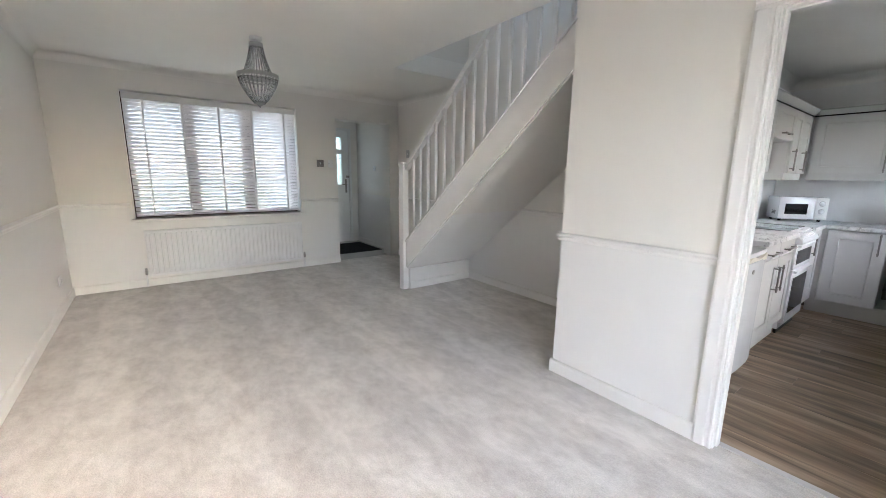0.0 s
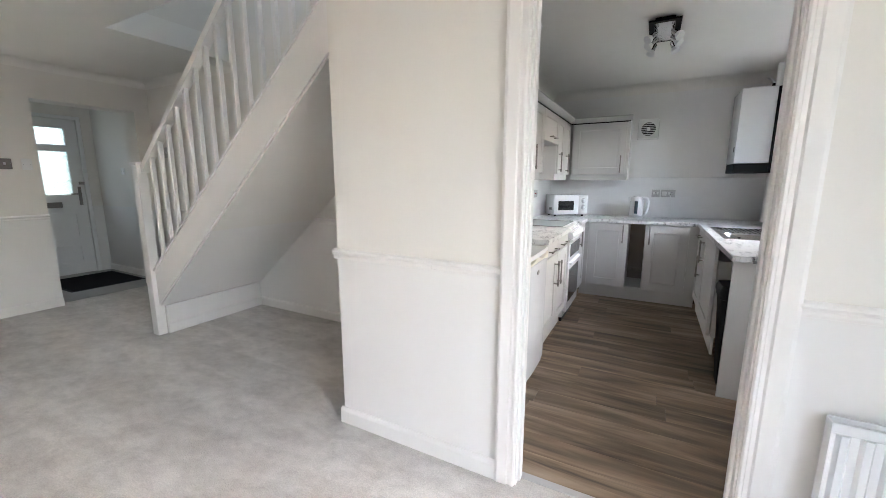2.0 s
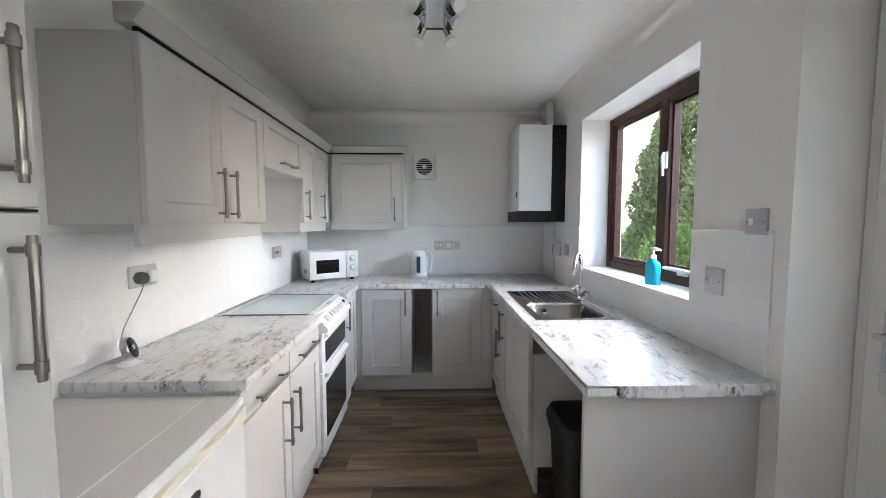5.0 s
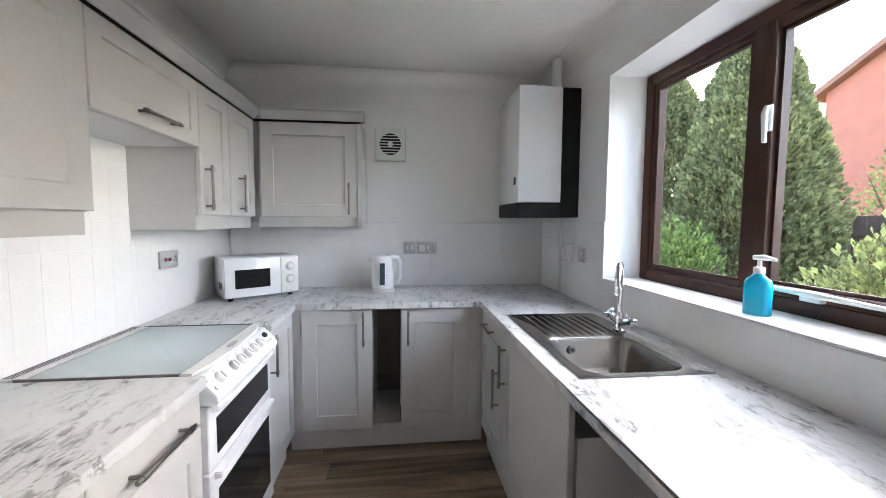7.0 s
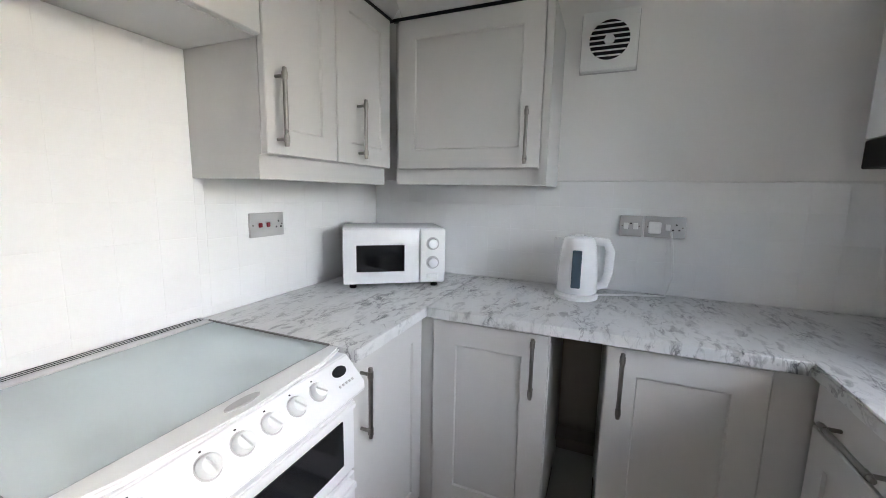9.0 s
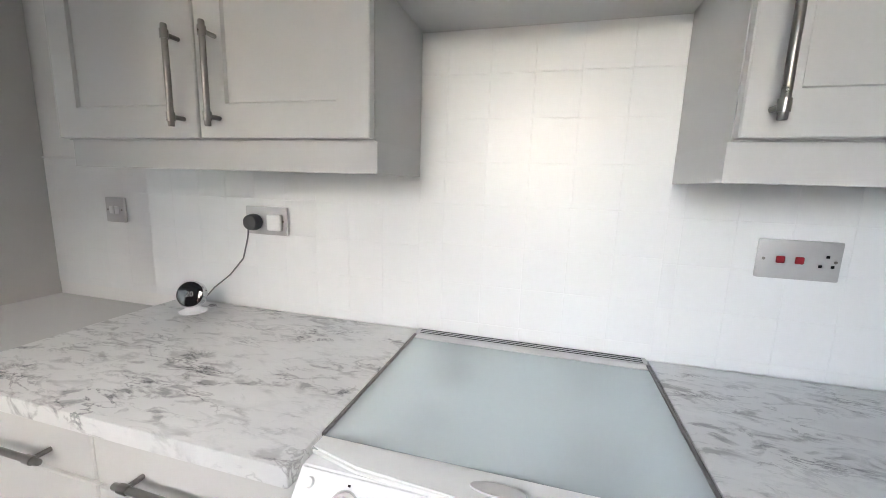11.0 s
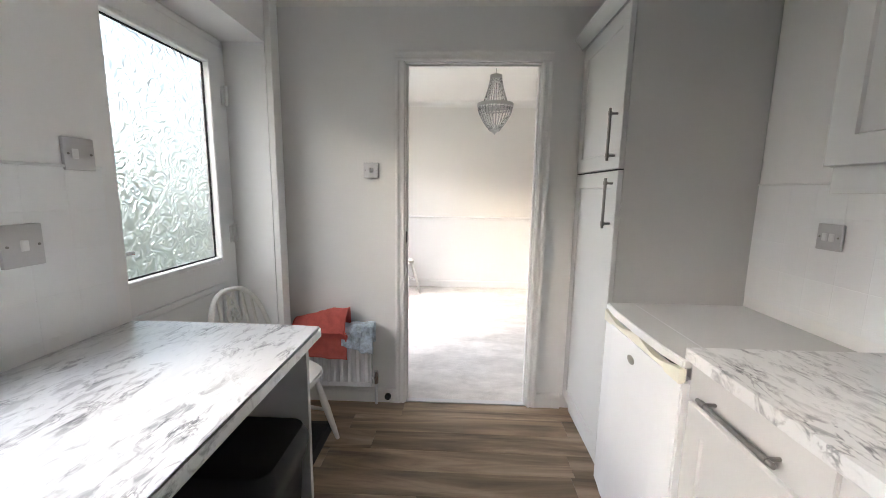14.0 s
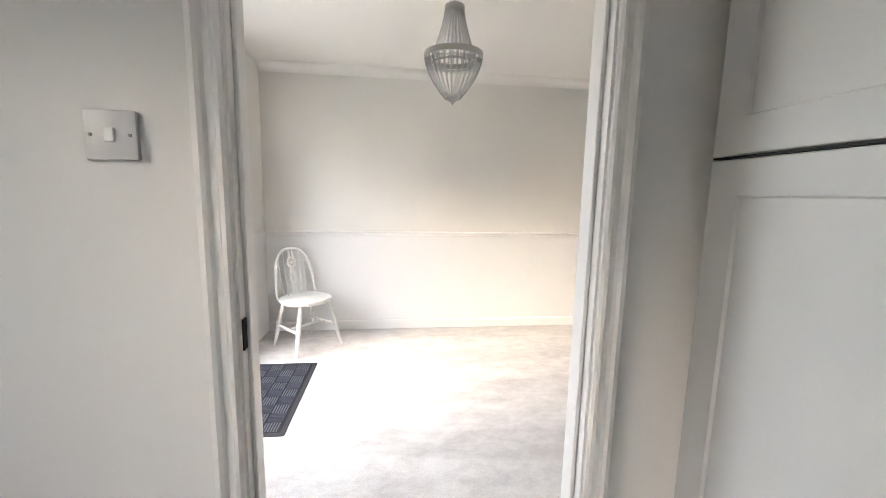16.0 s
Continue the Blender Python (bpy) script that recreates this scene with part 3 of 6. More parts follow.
def kitchen_units():
    base = "light grey shaker base cabinet with steel bar handles"
    # left run, drawers over doors
    for x0, x1, hx in ((3.52, 3.95, 0.36), (3.95, 4.385, 0.035)):
        w = x1 - x0
        u = unit("base_cabinet", "light grey shaker base cabinet with drawer over door", facing(x0, 0.485, "south"), w, 0.56)
        carcass(u, w, 0.14, 0.872, 0.555)
        d = shaker("drawer", 0, w, 0.755, 0.868, u, stile=0)
        bar_handle(d, w / 2, 0.80, 0.25, False)
        d = shaker("door", 0, w, 0.145, 0.752, u, stile=0.07)
        bar_handle(d, hx, 0.582, 0.205)
        part("plinth", boxed(0, w, 0.05, 0.066, 0, 0.139), GREY, u)
    # narrow unit after the cooker
    u = unit("base_cabinet", "narrow light grey base cabinet beside the cooker", facing(4.985, 0.485, "south"), 0.43, 0.56)
    carcass(u, 0.43, 0.14, 0.872, 0.555)
    d = shaker("door", 0, 0.43, 0.145, 0.868, u, stile=0.07)
    bar_handle(d, 0.045, 0.742, 0.205)
    part("plinth", boxed(0, 0.43, 0.05, 0.066, 0, 0.139), GREY, u)
    # end run, looking west; local x runs to -y
    for y0, w, hx, lab in ((0.445, 0.41, 0.36, base), (-0.13, 0.41, 0.045, base)):
        u = unit("base_cabinet", lab, facing(5.42, y0, "west"), w, 0.56)
        carcass(u, w, 0.14, 0.872, 0.56)
        d = shaker("door", 0, w, 0.145, 0.868, u, stile=0.085)
        bar_handle(d, hx, 0.757, 0.205)
        part("plinth", boxed(-0.08 if y0 > 0 else 0, w + (0 if y0 > 0 else 0.07), 0.066, 0.082, 0, 0.139), GREY, u)
    u = unit("open_cabinet", "empty open cabinet slot with its door missing", facing(5.42, 0.035, "west"), 0.165, 0.56)
    # The shade deep in the slot is put into this board's colour.
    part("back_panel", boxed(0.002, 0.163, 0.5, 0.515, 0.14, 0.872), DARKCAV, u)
    part("shelf", boxed(0.002, 0.163, 0.03, 0.5, 0.14, 0.158), GREY, u)
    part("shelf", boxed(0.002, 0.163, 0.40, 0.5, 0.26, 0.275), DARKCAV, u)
    part("plinth", boxed(0, 0.165, 0.066, 0.082, 0, 0.139), GREY, u)
    # right run, looking north; local x runs to -x
    u = unit("base_cabinet", "light grey base cabinet with drawer beside the sink", facing(5.42, -0.62, "north"), 0.48, 0.56)
    carcass(u, 0.48, 0.14, 0.872, 0.56)
    d = shaker("drawer", 0.02, 0.48, 0.755, 0.868, u, stile=0)
    bar_handle(d, 0.22, 0.80, 0.2, False)
    d = shaker("door", 0.02, 0.48, 0.145, 0.752, u, stile=0.075)
    bar_handle(d, 0.41, 0.54, 0.205)
    part("plinth", boxed(0, 0.48, 0.04, 0.056, 0, 0.139), GREY, u)
    u = unit("base_cabinet", "light grey cabinet under the steel sink", facing(4.94, -0.62, "north"), 0.73, 0.56)
    carcass(u, 0.73, 0.14, 0.74, 0.56)
    d = shaker("door", 0, 0.73, 0.145, 0.868, u, stile=0.09)
    bar_handle(d, 0.05, 0.70, 0.205)
    part("plinth", boxed(0, 0.73, 0.04, 0.056, 0, 0.139), GREY, u)
    u = thing("end_panel", "grey board closing the end of the sink run", "panel", pose(3.50, -0.62, 0))
    part("panel", boxed(0, 0.018, -0.585, 0.0, 0.004, 0.872, bev=0.001), GREY, u)
    for y0, y1 in ((0.446, 0.505), (-0.64, -0.541)):
        u = thing("corner_filler", "light grey filler strip in the cabinet corner", "filler panel", pose(5.43, y0, 0))
        part("strip", boxed(0, 0.02, 0, y1 - y0, 0.14, 0.87), GREY, u)
        part("plinth", boxed(0.055, 0.075, 0, y1 - y0, 0, 0.139), GREY, u)
    # tall unit
    u = unit("tall_larder_cabinet", "tall light grey larder cabinet with two doors", facing(2.335, 0.475, "south"), 0.59, 0.575)
    part("body", boxed(0.0, 0.59, 0.022, 0.572, 0.1, 2.09), GREY_SIDE, u)
    d = shaker("door", 0.012, 0.59, 1.432, 2.085, u, stile=0.07)
    bar_handle(d, 0.535, 1.575, 0.215)
    d = shaker("door", 0.012, 0.59, 0.105, 1.428, u, stile=0.07)
    bar_handle(d, 0.54, 1.287, 0.215)
    # Black strip puts the shade of the door gap into colour.
    part("shade_strip", boxed(0.014, 0.588, 0.004, 0.0215, 1.4282, 1.4322), BLACK, u, "black strip painted as the shade between the doors")
    bm = bmesh.new()
    prof = [(0, 0), (-0.004, 0), (-0.012, 0.015), (-0.03, 0.035), (-0.045, 0.05), (-0.045, 0.062), (0, 0.062)]
    m = Matrix(((0, 0, 1, 0), (1, 0, 0, 0), (0, 1, 0, 2.09), (0, 0, 0, 1)))
    prism(bm, prof, -0.02, 0.635, m)
    prism(bm, [(0.59 - a, b) for a, b in prof], 0.0, 0.57, Matrix(((1, 0, 0, 0), (0, 0, 1, 0), (0, 1, 0, 2.09), (0, 0, 0, 1))))
    part("cornice", bm, GREY, u)
    part("plinth", boxed(0.0, 0.59, 0.045, 0.06, 0, 0.1), GREY, u)
    # wall cupboards
    WZ0, WZ1, WY = 1.405, 1.985, 0.745
    pel = [(0.022, 0), (0.022, -0.065), (0.034, -0.065), (0.034, 0)]

    def wall_unit(x0, w, doors, label):
        u = unit("wall_cabinet", label, facing(x0, WY, "south"), w, 0.3)
        part("body", boxed(0.0015, w - 0.0015, 0.022, 0.303, WZ0, WZ1), GREY_SIDE, u)
        for a, b, hx in doors:
            d = shaker("door", a, b, WZ0, WZ1, u, stile=0.07)
            bar_handle(d, hx, WZ0 + 0.125, 0.205)
        return u

    u = wall_unit(3.528, 0.852, ((0, 0.44, 0.40), (0.44, 0.852, 0.497)), "light grey double wall cabinet above the worktop")
    bm = boxed(0.0, 0.852, 0.03, 0.045, WZ0 - 0.065, WZ0)
    box(bm, 0.836, 0.852, 0.045, 0.3, WZ0 - 0.065, WZ0)
    part("pelmet", bm, GREY, u)
    u = unit("hood_cabinet", "light grey flap cabinet above the cooker", facing(4.38, WY, "south"), 0.61, 0.3)
    part("body", boxed(0.0015, 0.6085, 0.022, 0.303, 1.70, WZ1), GREY, u)
    d = shaker("flap_door", 0, 0.61, 1.70, WZ1, u, stile=0.06)
    bar_handle(d, 0.305, 1.75, 0.23, False)
    u = wall_unit(4.99, 0.645, ((0, 0.3, 0.04), (0.3, 0.645, 0.42)), "light grey wall cabinet above the microwave")
    bm = boxed(0.0, 0.645, 0.03, 0.045, WZ0 - 0.065, WZ0)
    box(bm, 0.0, 0.016, 0.045, 0.3, WZ0 - 0.065, WZ0)
    part("pelmet", bm, GREY, u)
    u = unit("wall_cabinet", "light grey corner wall cabinet beside the extractor fan", facing(5.65, 0.74, "west"), 0.63, 0.33)
    part("body", boxed(0.0, 0.63, 0.022, 0.345, WZ0, WZ1), GREY_SIDE, u)
    d = shaker("door", 0.02, 0.605, WZ0, WZ1, u, stile=0.075)
    bar_handle(d, 0.555, 1.52, 0.2)
    part("end_strip", boxed(0.608, 0.632, 0, 0.345, WZ0 - 0.06, WZ1), GREY, u)
    part("pelmet", boxed(0.0, 0.608, 0.03, 0.045, WZ0 - 0.06, WZ0), GREY, u)
    cor = thing("cabinet_cornice", "light grey moulded cornice along the wall cabinets", "cornice", pose(0, 0, WZ1 + 0.012))
    prof = [(0.05, 0), (-0.004, 0), (-0.012, 0.01), (-0.03, 0.03), (-0.042, 0.042), (-0.042, 0.055), (0.05, 0.055)]
    bm = prism(bmesh.new(), [(WY + a, b) for a, b in prof], 3.50, 5.65, Matrix(((0, 0, 1, 0), (1, 0, 0, 0), (0, 1, 0, 0), (0, 0, 0, 1))))
    part("moulding", bm, GREY, cor)
    # Black strips painted in for the shadow line under the cornice.
    part("shadow_gap", boxed(3.53, 5.66, WY + 0.003, WY + 0.02, -0.0125, -0.0005), BLACK, cor, "black strip painted for the shadow between doors and cornice")
    part("shadow_gap", boxed(5.653, 5.67, 0.112, WY, -0.0125, -0.0005), BLACK, cor, "black strip painted for the shadow between door and cornice")
    bm = prism(bmesh.new(), [(5.65 + a, b) for a, b in prof], 0.09, WY - 0.042, Matrix(((1, 0, 0, 0), (0, 0, 1, 0), (0, 1, 0, 0), (0, 0, 0, 1))))
    part("moulding", bm, GREY, cor)


kitchen_units()


def worktops():
    """Laminate tops with a rolled front edge; the long one turns the corner round the sink."""
    e = 0.006
    u = thing("worktop", "white and grey marble-effect laminate worktop beside the fridge", "worktop", pose(0, 0, 0.872))
    part("top", boxed(3.52, 4.384, 0.463, 1.045, 0, 0.038, bev=e, seg=2), MARBLE, u, smooth=True)
    u = thing("worktop", "white and grey marble-effect corner worktop with inset sink", "worktop", pose(0, 0, 0.872))
    part("top", boxed(4.984, 5.995, 0.463, 1.045, 0, 0.038, bev=e, seg=2), MARBLE, u, smooth=True)
    part("top", boxed(5.40, 5.995, -1.205, 0.4625, 0, 0.038, bev=0.003, seg=1), MARBLE, u, smooth=True)
    # the sink run, with the hole for the bowl
    bm = wall_slab("x", 0, 0.038, 3.44, 5.3995, -1.205, -0.60, [(4.27, 4.64, -1.06, -0.70)])
    for v in bm.verts:
        v.co = Vector((v.co.x, v.co.z, v.co.y))
    ed = [g for g in bm.edges if all(abs(v.co.y + 0.60) < 1e-4 for v in g.verts) or all(abs(v.co.x - 3.44) < 1e-4 for v in g.verts)]
    bmesh.ops.bevel(bm, geom=ed, offset=e, segments=2, affect="EDGES")
    part("top", bm, MARBLE, u, smooth=True)


worktops()


# ---- floor planks ----
def planks():
    bm = boxed(2.305, 6.0, -1.50, 1.05, -0.12, -0.003)
    fl = structure("kitchen_floor", bm, JOINT, "oak-effect vinyl plank kitchen floor", "floor")
    W, rnd = 0.152, random.Random(3)
    x = 2.306
    while x < 5.52:
        y = -1.5 - rnd.random() * 0.9
        while y < 0.62:
            y0, y1 = max(y, -1.2), min(y + 1.22, 0.60)
            if y1 - y0 > 0.05:
                bm = boxed(0, W - 0.0012, 0, y1 - y0 - 0.0012, -0.004, 0, bev=0.0008)
                ob = part("plank", bm, OAK, fl)
                ob.location = (x, y0, 0)
            y += 1.22
        x += W


def tile_field(name, m, spans, th=0.108):
    """White tiles on a wall; local x along the wall, local y out of it, z up."""
    ob = thing(name, "white glazed wall tiles with pale grout", "wall tiles", m, kind="structure")
    backs = bmesh.new()
    g = 0.0006
    cache = {}
    for x0, x1, z0, z1 in spans:
        box(backs, x0, x1, 0.0, 0.004, z0, z1)
        if z1 > 1.2:
            part("edge_trim", boxed(x0, x1, 0.0, 0.0095, z1 + 0.0005, z1 + 0.008, bev=0.002), PLASTIC, ob, "white tile edge trim")
        x = x0
        while x < x1 - 0.012:
            w = min(th, x1 - x)
            z = z1
            while z > z0 + 0.012:
                h = min(th, z - z0)
                key = (round(w, 3), round(h, 3))
                if key not in cache:
                    b = bmesh.new()
                    a = 0.0016
                    lo = [b.verts.new(p) for p in ((0, 0, 0), (w - g, 0, 0), (w - g, 0, h - g), (0, 0, h - g))]
                    mi = [b.verts.new(p) for p in ((0, 0.0002, 0), (w - g, 0.0002, 0), (w - g, 0.0002, h - g), (0, 0.0002, h - g))]
                    hi = [b.verts.new(p) for p in ((a, 0.0005, a), (w - g - a, 0.0005, a), (w - g - a, 0.0005, h - g - a), (a, 0.0005, h - g - a))]
                    for A, B in ((lo, mi), (mi, hi)):
                        for q in range(4):
                            b.faces.new((A[q - 1], A[q], B[q], B[q - 1]))
                    b.faces.new(hi)
                    o = part("tile", b, TILE, ob)
                    cache[key] = o.data
                else:
                    o = new("tile", cache[key])
                    o.parent = ob
                o.location = (x, 0.0042, z - h)
                z -= h
            x += w
    part("grout", backs, GROUT, ob)


def pieces():
    planks()
    tile_field("tiles_north", pose(6.0, 1.05, 0, 0, 0, 180), [(0.006, 1.01, 0.91, 1.37), (1.01, 1.62, 0.91, 1.705), (1.62, 3.08, 0.91, 1.37)])
    tile_field("tiles_end", pose(6.0, -1.21, 0, 0, 0, 90), [(0.006, 2.25, 0.91, 1.37)])
    tile_field("tiles_south", pose(3.49, -1.21, 0), [(0.0, 0.387, 0.91, 1.376), (0.387, 1.61, 0.91, 1.075), (1.61, 2.504, 0.91, 1.376)])
# ---- kitchen appliances and fittings ----
def fridge():
    ob = thing("fridge", "white undercounter fridge with cream scalloped grip", "fridge", pose(2.937, 0.455, 0))
    W = 0.575
    part("body", boxed(0.004, W - 0.004, 0.06, 0.585, 0.03, 0.835, bev=0.006), WHITE, ob)
    lid = prism(bmesh.new(), [(0, 0.012), (0.1, 0.003), (W / 2, 0.0), (W - 0.1, 0.003), (W, 0.012), (W, 0.588), (0, 0.588)], 0.838, 0.866, bev=0.006)
    part("lid", lid, PLASTIC, ob, "white fridge top edge", True)
    part("lid_top", prism(bmesh.new(), [(0.006, 0.018), (0.1, 0.009), (W / 2, 0.006), (W - 0.1, 0.009), (W - 0.006, 0.018), (W - 0.006, 0.582), (0.006, 0.582)], 0.8655, 0.8668), LIDGREY, ob, "grey laminate fridge top")
    part("lid_seam", boxed(0.03, W - 0.03, 0.118, 0.1215, 0.8666, 0.8676), WHITE, ob)
    door = prism(bmesh.new(), [(0, 0.014), (0.1, 0.004), (W / 2, 0.0), (W - 0.1, 0.004), (W, 0.014), (W, 0.055), (0, 0.055)], 0.035, 0.80, bev=0.005)
    d = part("door", door, WHITE, ob, "", True)
    o = [(0.003, 0.792), (W - 0.003, 0.792)]
    for k in range(33):
        u = 1 - k / 32
        o.append((0.003 + (W - 0.006) * u, 0.836 - 0.024 * abs(math.sin(2 * math.pi * u)) ** 1.5))
    bm = prism(bmesh.new(), o, -0.026, -0.006, Matrix(((1, 0, 0, 0), (0, 0, -1, 0), (0, 1, 0, 0), (0, 0, 0, 1))))
    # Dark strip stands for the shaded hollow behind the grip's scoops.
    part("shade_strip", boxed(0.06, W - 0.06, 0.051, 0.0595, 0.78, 0.834), RUBBER, ob, "dark strip standing for the shade behind the grip")
    part("grip", bm, CREAM, d, "aged cream plastic grip")
    bm = lathe(bmesh.new(), [(0.021, 0), (0.021, 0.003), (0.017, 0.0035)], (0, 0, 0), 20)
    bmesh.ops.transform(bm, matrix=Matrix.Translation((W / 2, 0.001, 0.735)) @ Matrix.Rotation(radians(90), 4, "X") @ Matrix.Diagonal((1.25, 0.75, 1, 1)), verts=bm.verts)
    part("badge", bm, STEEL, d, "plain oval metal badge", True)
    for x in (0.05, W - 0.05):
        part("foot", lathe(bmesh.new(), [(0.016, 0), (0.018, 0.03)], (x, 0.09, 0), 10), BLACK, ob)


def cooker():
    ob = thing("cooker", "white freestanding double-oven cooker with glass lid", "cooker", pose(4.388, 0.46, 0))
    W = 0.592
    part("body", boxed(0.003, W - 0.003, 0.045, 0.585, 0.04, 0.882), WHITE, ob)
    hob = part("hob", boxed(0.006, W - 0.006, 0.07, 0.54, 0.8825, 0.888, bev=0.002), WHITE, ob)
    for x, y, r in ((0.15, 0.19, 0.045), (0.44, 0.19, 0.055), (0.15, 0.42, 0.055), (0.44, 0.42, 0.04)):
        part("burner", lathe(bmesh.new(), [(r, 0.888), (r, 0.8965), (r * 0.7, 0.9)], (x, y, 0), 20), BLACK, hob, smooth=True)
        bm = bmesh.new()
        for a in range(4):
            c, s = math.cos(a * math.pi / 2 + 0.78), math.sin(a * math.pi / 2 + 0.78)
            tube(bm, [(x + c * r * 0.5, y + s * r * 0.5, 0.898), (x + c * 0.13, y + s * 0.13, 0.898)], 0.0042, 6)
        part("pan_support", bm, SUPPORT, hob, "pale enamelled pan support")
    lid = part("lid", boxed(0.002, W - 0.002, 0.052, 0.54, 0.902, 0.911, bev=0.003), LIDGLASS, ob, "grey-green tinted glass lid", True)
    lid.visible_shadow = False
    for x in (0.0, W - 0.007):
        part("lid_edge", boxed(x, x + 0.007, 0.085, 0.54, 0.897, 0.9145, bev=0.001), DARKEDGE, lid, "dark metal lid edging")
    part("lid_front", prism(bmesh.new(), [(0.002, 0.052), (0.09, 0.03), (W / 2, 0.02), (W - 0.09, 0.03), (W - 0.002, 0.052), (W - 0.002, 0.085), (0.002, 0.085)], 0.9, 0.9125, bev=0.004), PLASTIC, lid, "white lid lip", True)
    part("lid_grip", lathe(bmesh.new(), [(0.03, 0), (0.03, 0.003)], (0, 0, 0), 18, Matrix.Translation((W / 2, 0.05, 0.912)) @ Matrix.Diagonal((1.3, 0.4, 1, 1))), METALPLATE, lid)
    vent = part("vent", boxed(0.0, W, 0.545, 0.583, 0.885, 0.914, bev=0.002), METALPLATE, ob, "rear vent trim")
    for k in range(3):
        part("vent_slot", boxed(0.012, W - 0.012, 0.5505 + 0.011 * k, 0.5545 + 0.011 * k, 0.9125, 0.9146), BLACK, vent)
    part("vent_shelf", boxed(0.008, W - 0.008, 0.515, 0.543, 0.9112, 0.9135, bev=0.001), METALPLATE, vent)
    o = [(0.07, 0.897), (0.032, 0.897), (-0.022, 0.837), (-0.024, 0.814), (-0.018, 0.807), (0.07, 0.807)]
    pan = part("control_panel", prism(bmesh.new(), o, 0.0, W, Matrix(((0, 0, 1, 0), (1, 0, 0, 0), (0, 1, 0, 0), (0, 0, 0, 1))), bev=0.003), WHITE, ob, "", True)
    tilt = Matrix.Translation((0, 0.005, 0.867)) @ Matrix.Rotation(radians(48), 4, "X")
    for k, x in enumerate((0.085, 0.19, 0.255, 0.32, 0.385, 0.45)):
        m = tilt @ Matrix.Translation((x, 0, 0))
        bm = lathe(bmesh.new(), [(0.0195, 0), (0.0195, 0.004), (0.0175, 0.013), (0.0155, 0.015)], (0, 0, 0), 22, m)
        merge(bm, boxed(-0.0025, 0.0025, -0.014, 0.014, 0.014, 0.021, bev=0.001), m @ Matrix.Rotation(0.15 * k, 4, "Z"))
        part("knob", bm, PLASTIC, pan, "", True)
        part("knob_ring", lathe(bmesh.new(), [(0.0225, 0), (0.0225, 0.0008)], (0, 0, 0), 22, m), METALPLATE, pan)
        part("dial_mark", merge(bmesh.new(), boxed(-0.002, 0.002, 0.026, 0.029, 0, 0.0008), m), BLACK, pan)
    part("clock", lathe(bmesh.new(), [(0.02, 0), (0.02, 0.002), (0.017, 0.0025)], (0, 0, 0), 22, tilt @ Matrix.Translation((0.535, 0.012, 0)) @ Matrix.Diagonal((1.2, 0.65, 1, 1))), BLACKGLASS, pan, "dark oval clock", True)
    for k in range(5):
        part("button", merge(bmesh.new(), boxed(-0.003, 0.003, -0.003, 0.003, 0, 0.003, bev=0.001), tilt @ Matrix.Translation((0.51 + 0.012 * k, -0.02, 0))), METALPLATE, pan)
    for x, y in ((0.022, 0.02), (0.03, -0.02)):
        part("button", lathe(bmesh.new(), [(0.008, 0), (0.007, 0.006)], (0, 0, 0), 14, tilt @ Matrix.Translation((x, y, 0))), PLASTIC, pan, "", True)
    for z0, z1, g0, g1 in ((0.585, 0.80, 0.625, 0.745), (0.10, 0.578, 0.19, 0.505)):
        d = part("oven_door", boxed(0.004, W - 0.004, 0.008, 0.044, z0, z1, bev=0.004), WHITE, ob)
        part("window", boxed(0.055, W - 0.055, 0.004, 0.0085, g0, g1, bev=0.001), BLACKGLASS, d, "black oven glass")
        part("grip", prism(bmesh.new(), [(0.01, z1 - 0.002), (-0.016, z1 - 0.006), (-0.018, z1 - 0.022), (0.01, z1 - 0.03)], 0.03, W - 0.03,
             Matrix(((0, 0, 1, 0), (1, 0, 0, 0), (0, 1, 0, 0), (0, 0, 0, 1))), bev=0.003), WHITE, d, "", True)
    part("kick_plate", boxed(0.01, W - 0.01, 0.05, 0.07, 0.0, 0.095), BLACK, ob)


def rounded(w, h, r, n=5):
    out = []
    for cx, cy, a0 in ((w / 2 - r, h / 2 - r, 0), (-w / 2 + r, h / 2 - r, 90), (-w / 2 + r, -h / 2 + r, 180), (w / 2 - r, -h / 2 + r, 270)):
        for k in range(n + 1):
            a = radians(a0 + 90 * k / n)
            out.append((cx + r * math.cos(a), cy + r * math.sin(a)))
    return out


def loft(bm, loops):
    rings = [[bm.verts.new(p) for p in lp] for lp in loops]
    for A, B in zip(rings, rings[1:]):
        for k in range(len(A)):
            bm.faces.new((A[k - 1], A[k], B[k], B[k - 1]))
    return rings


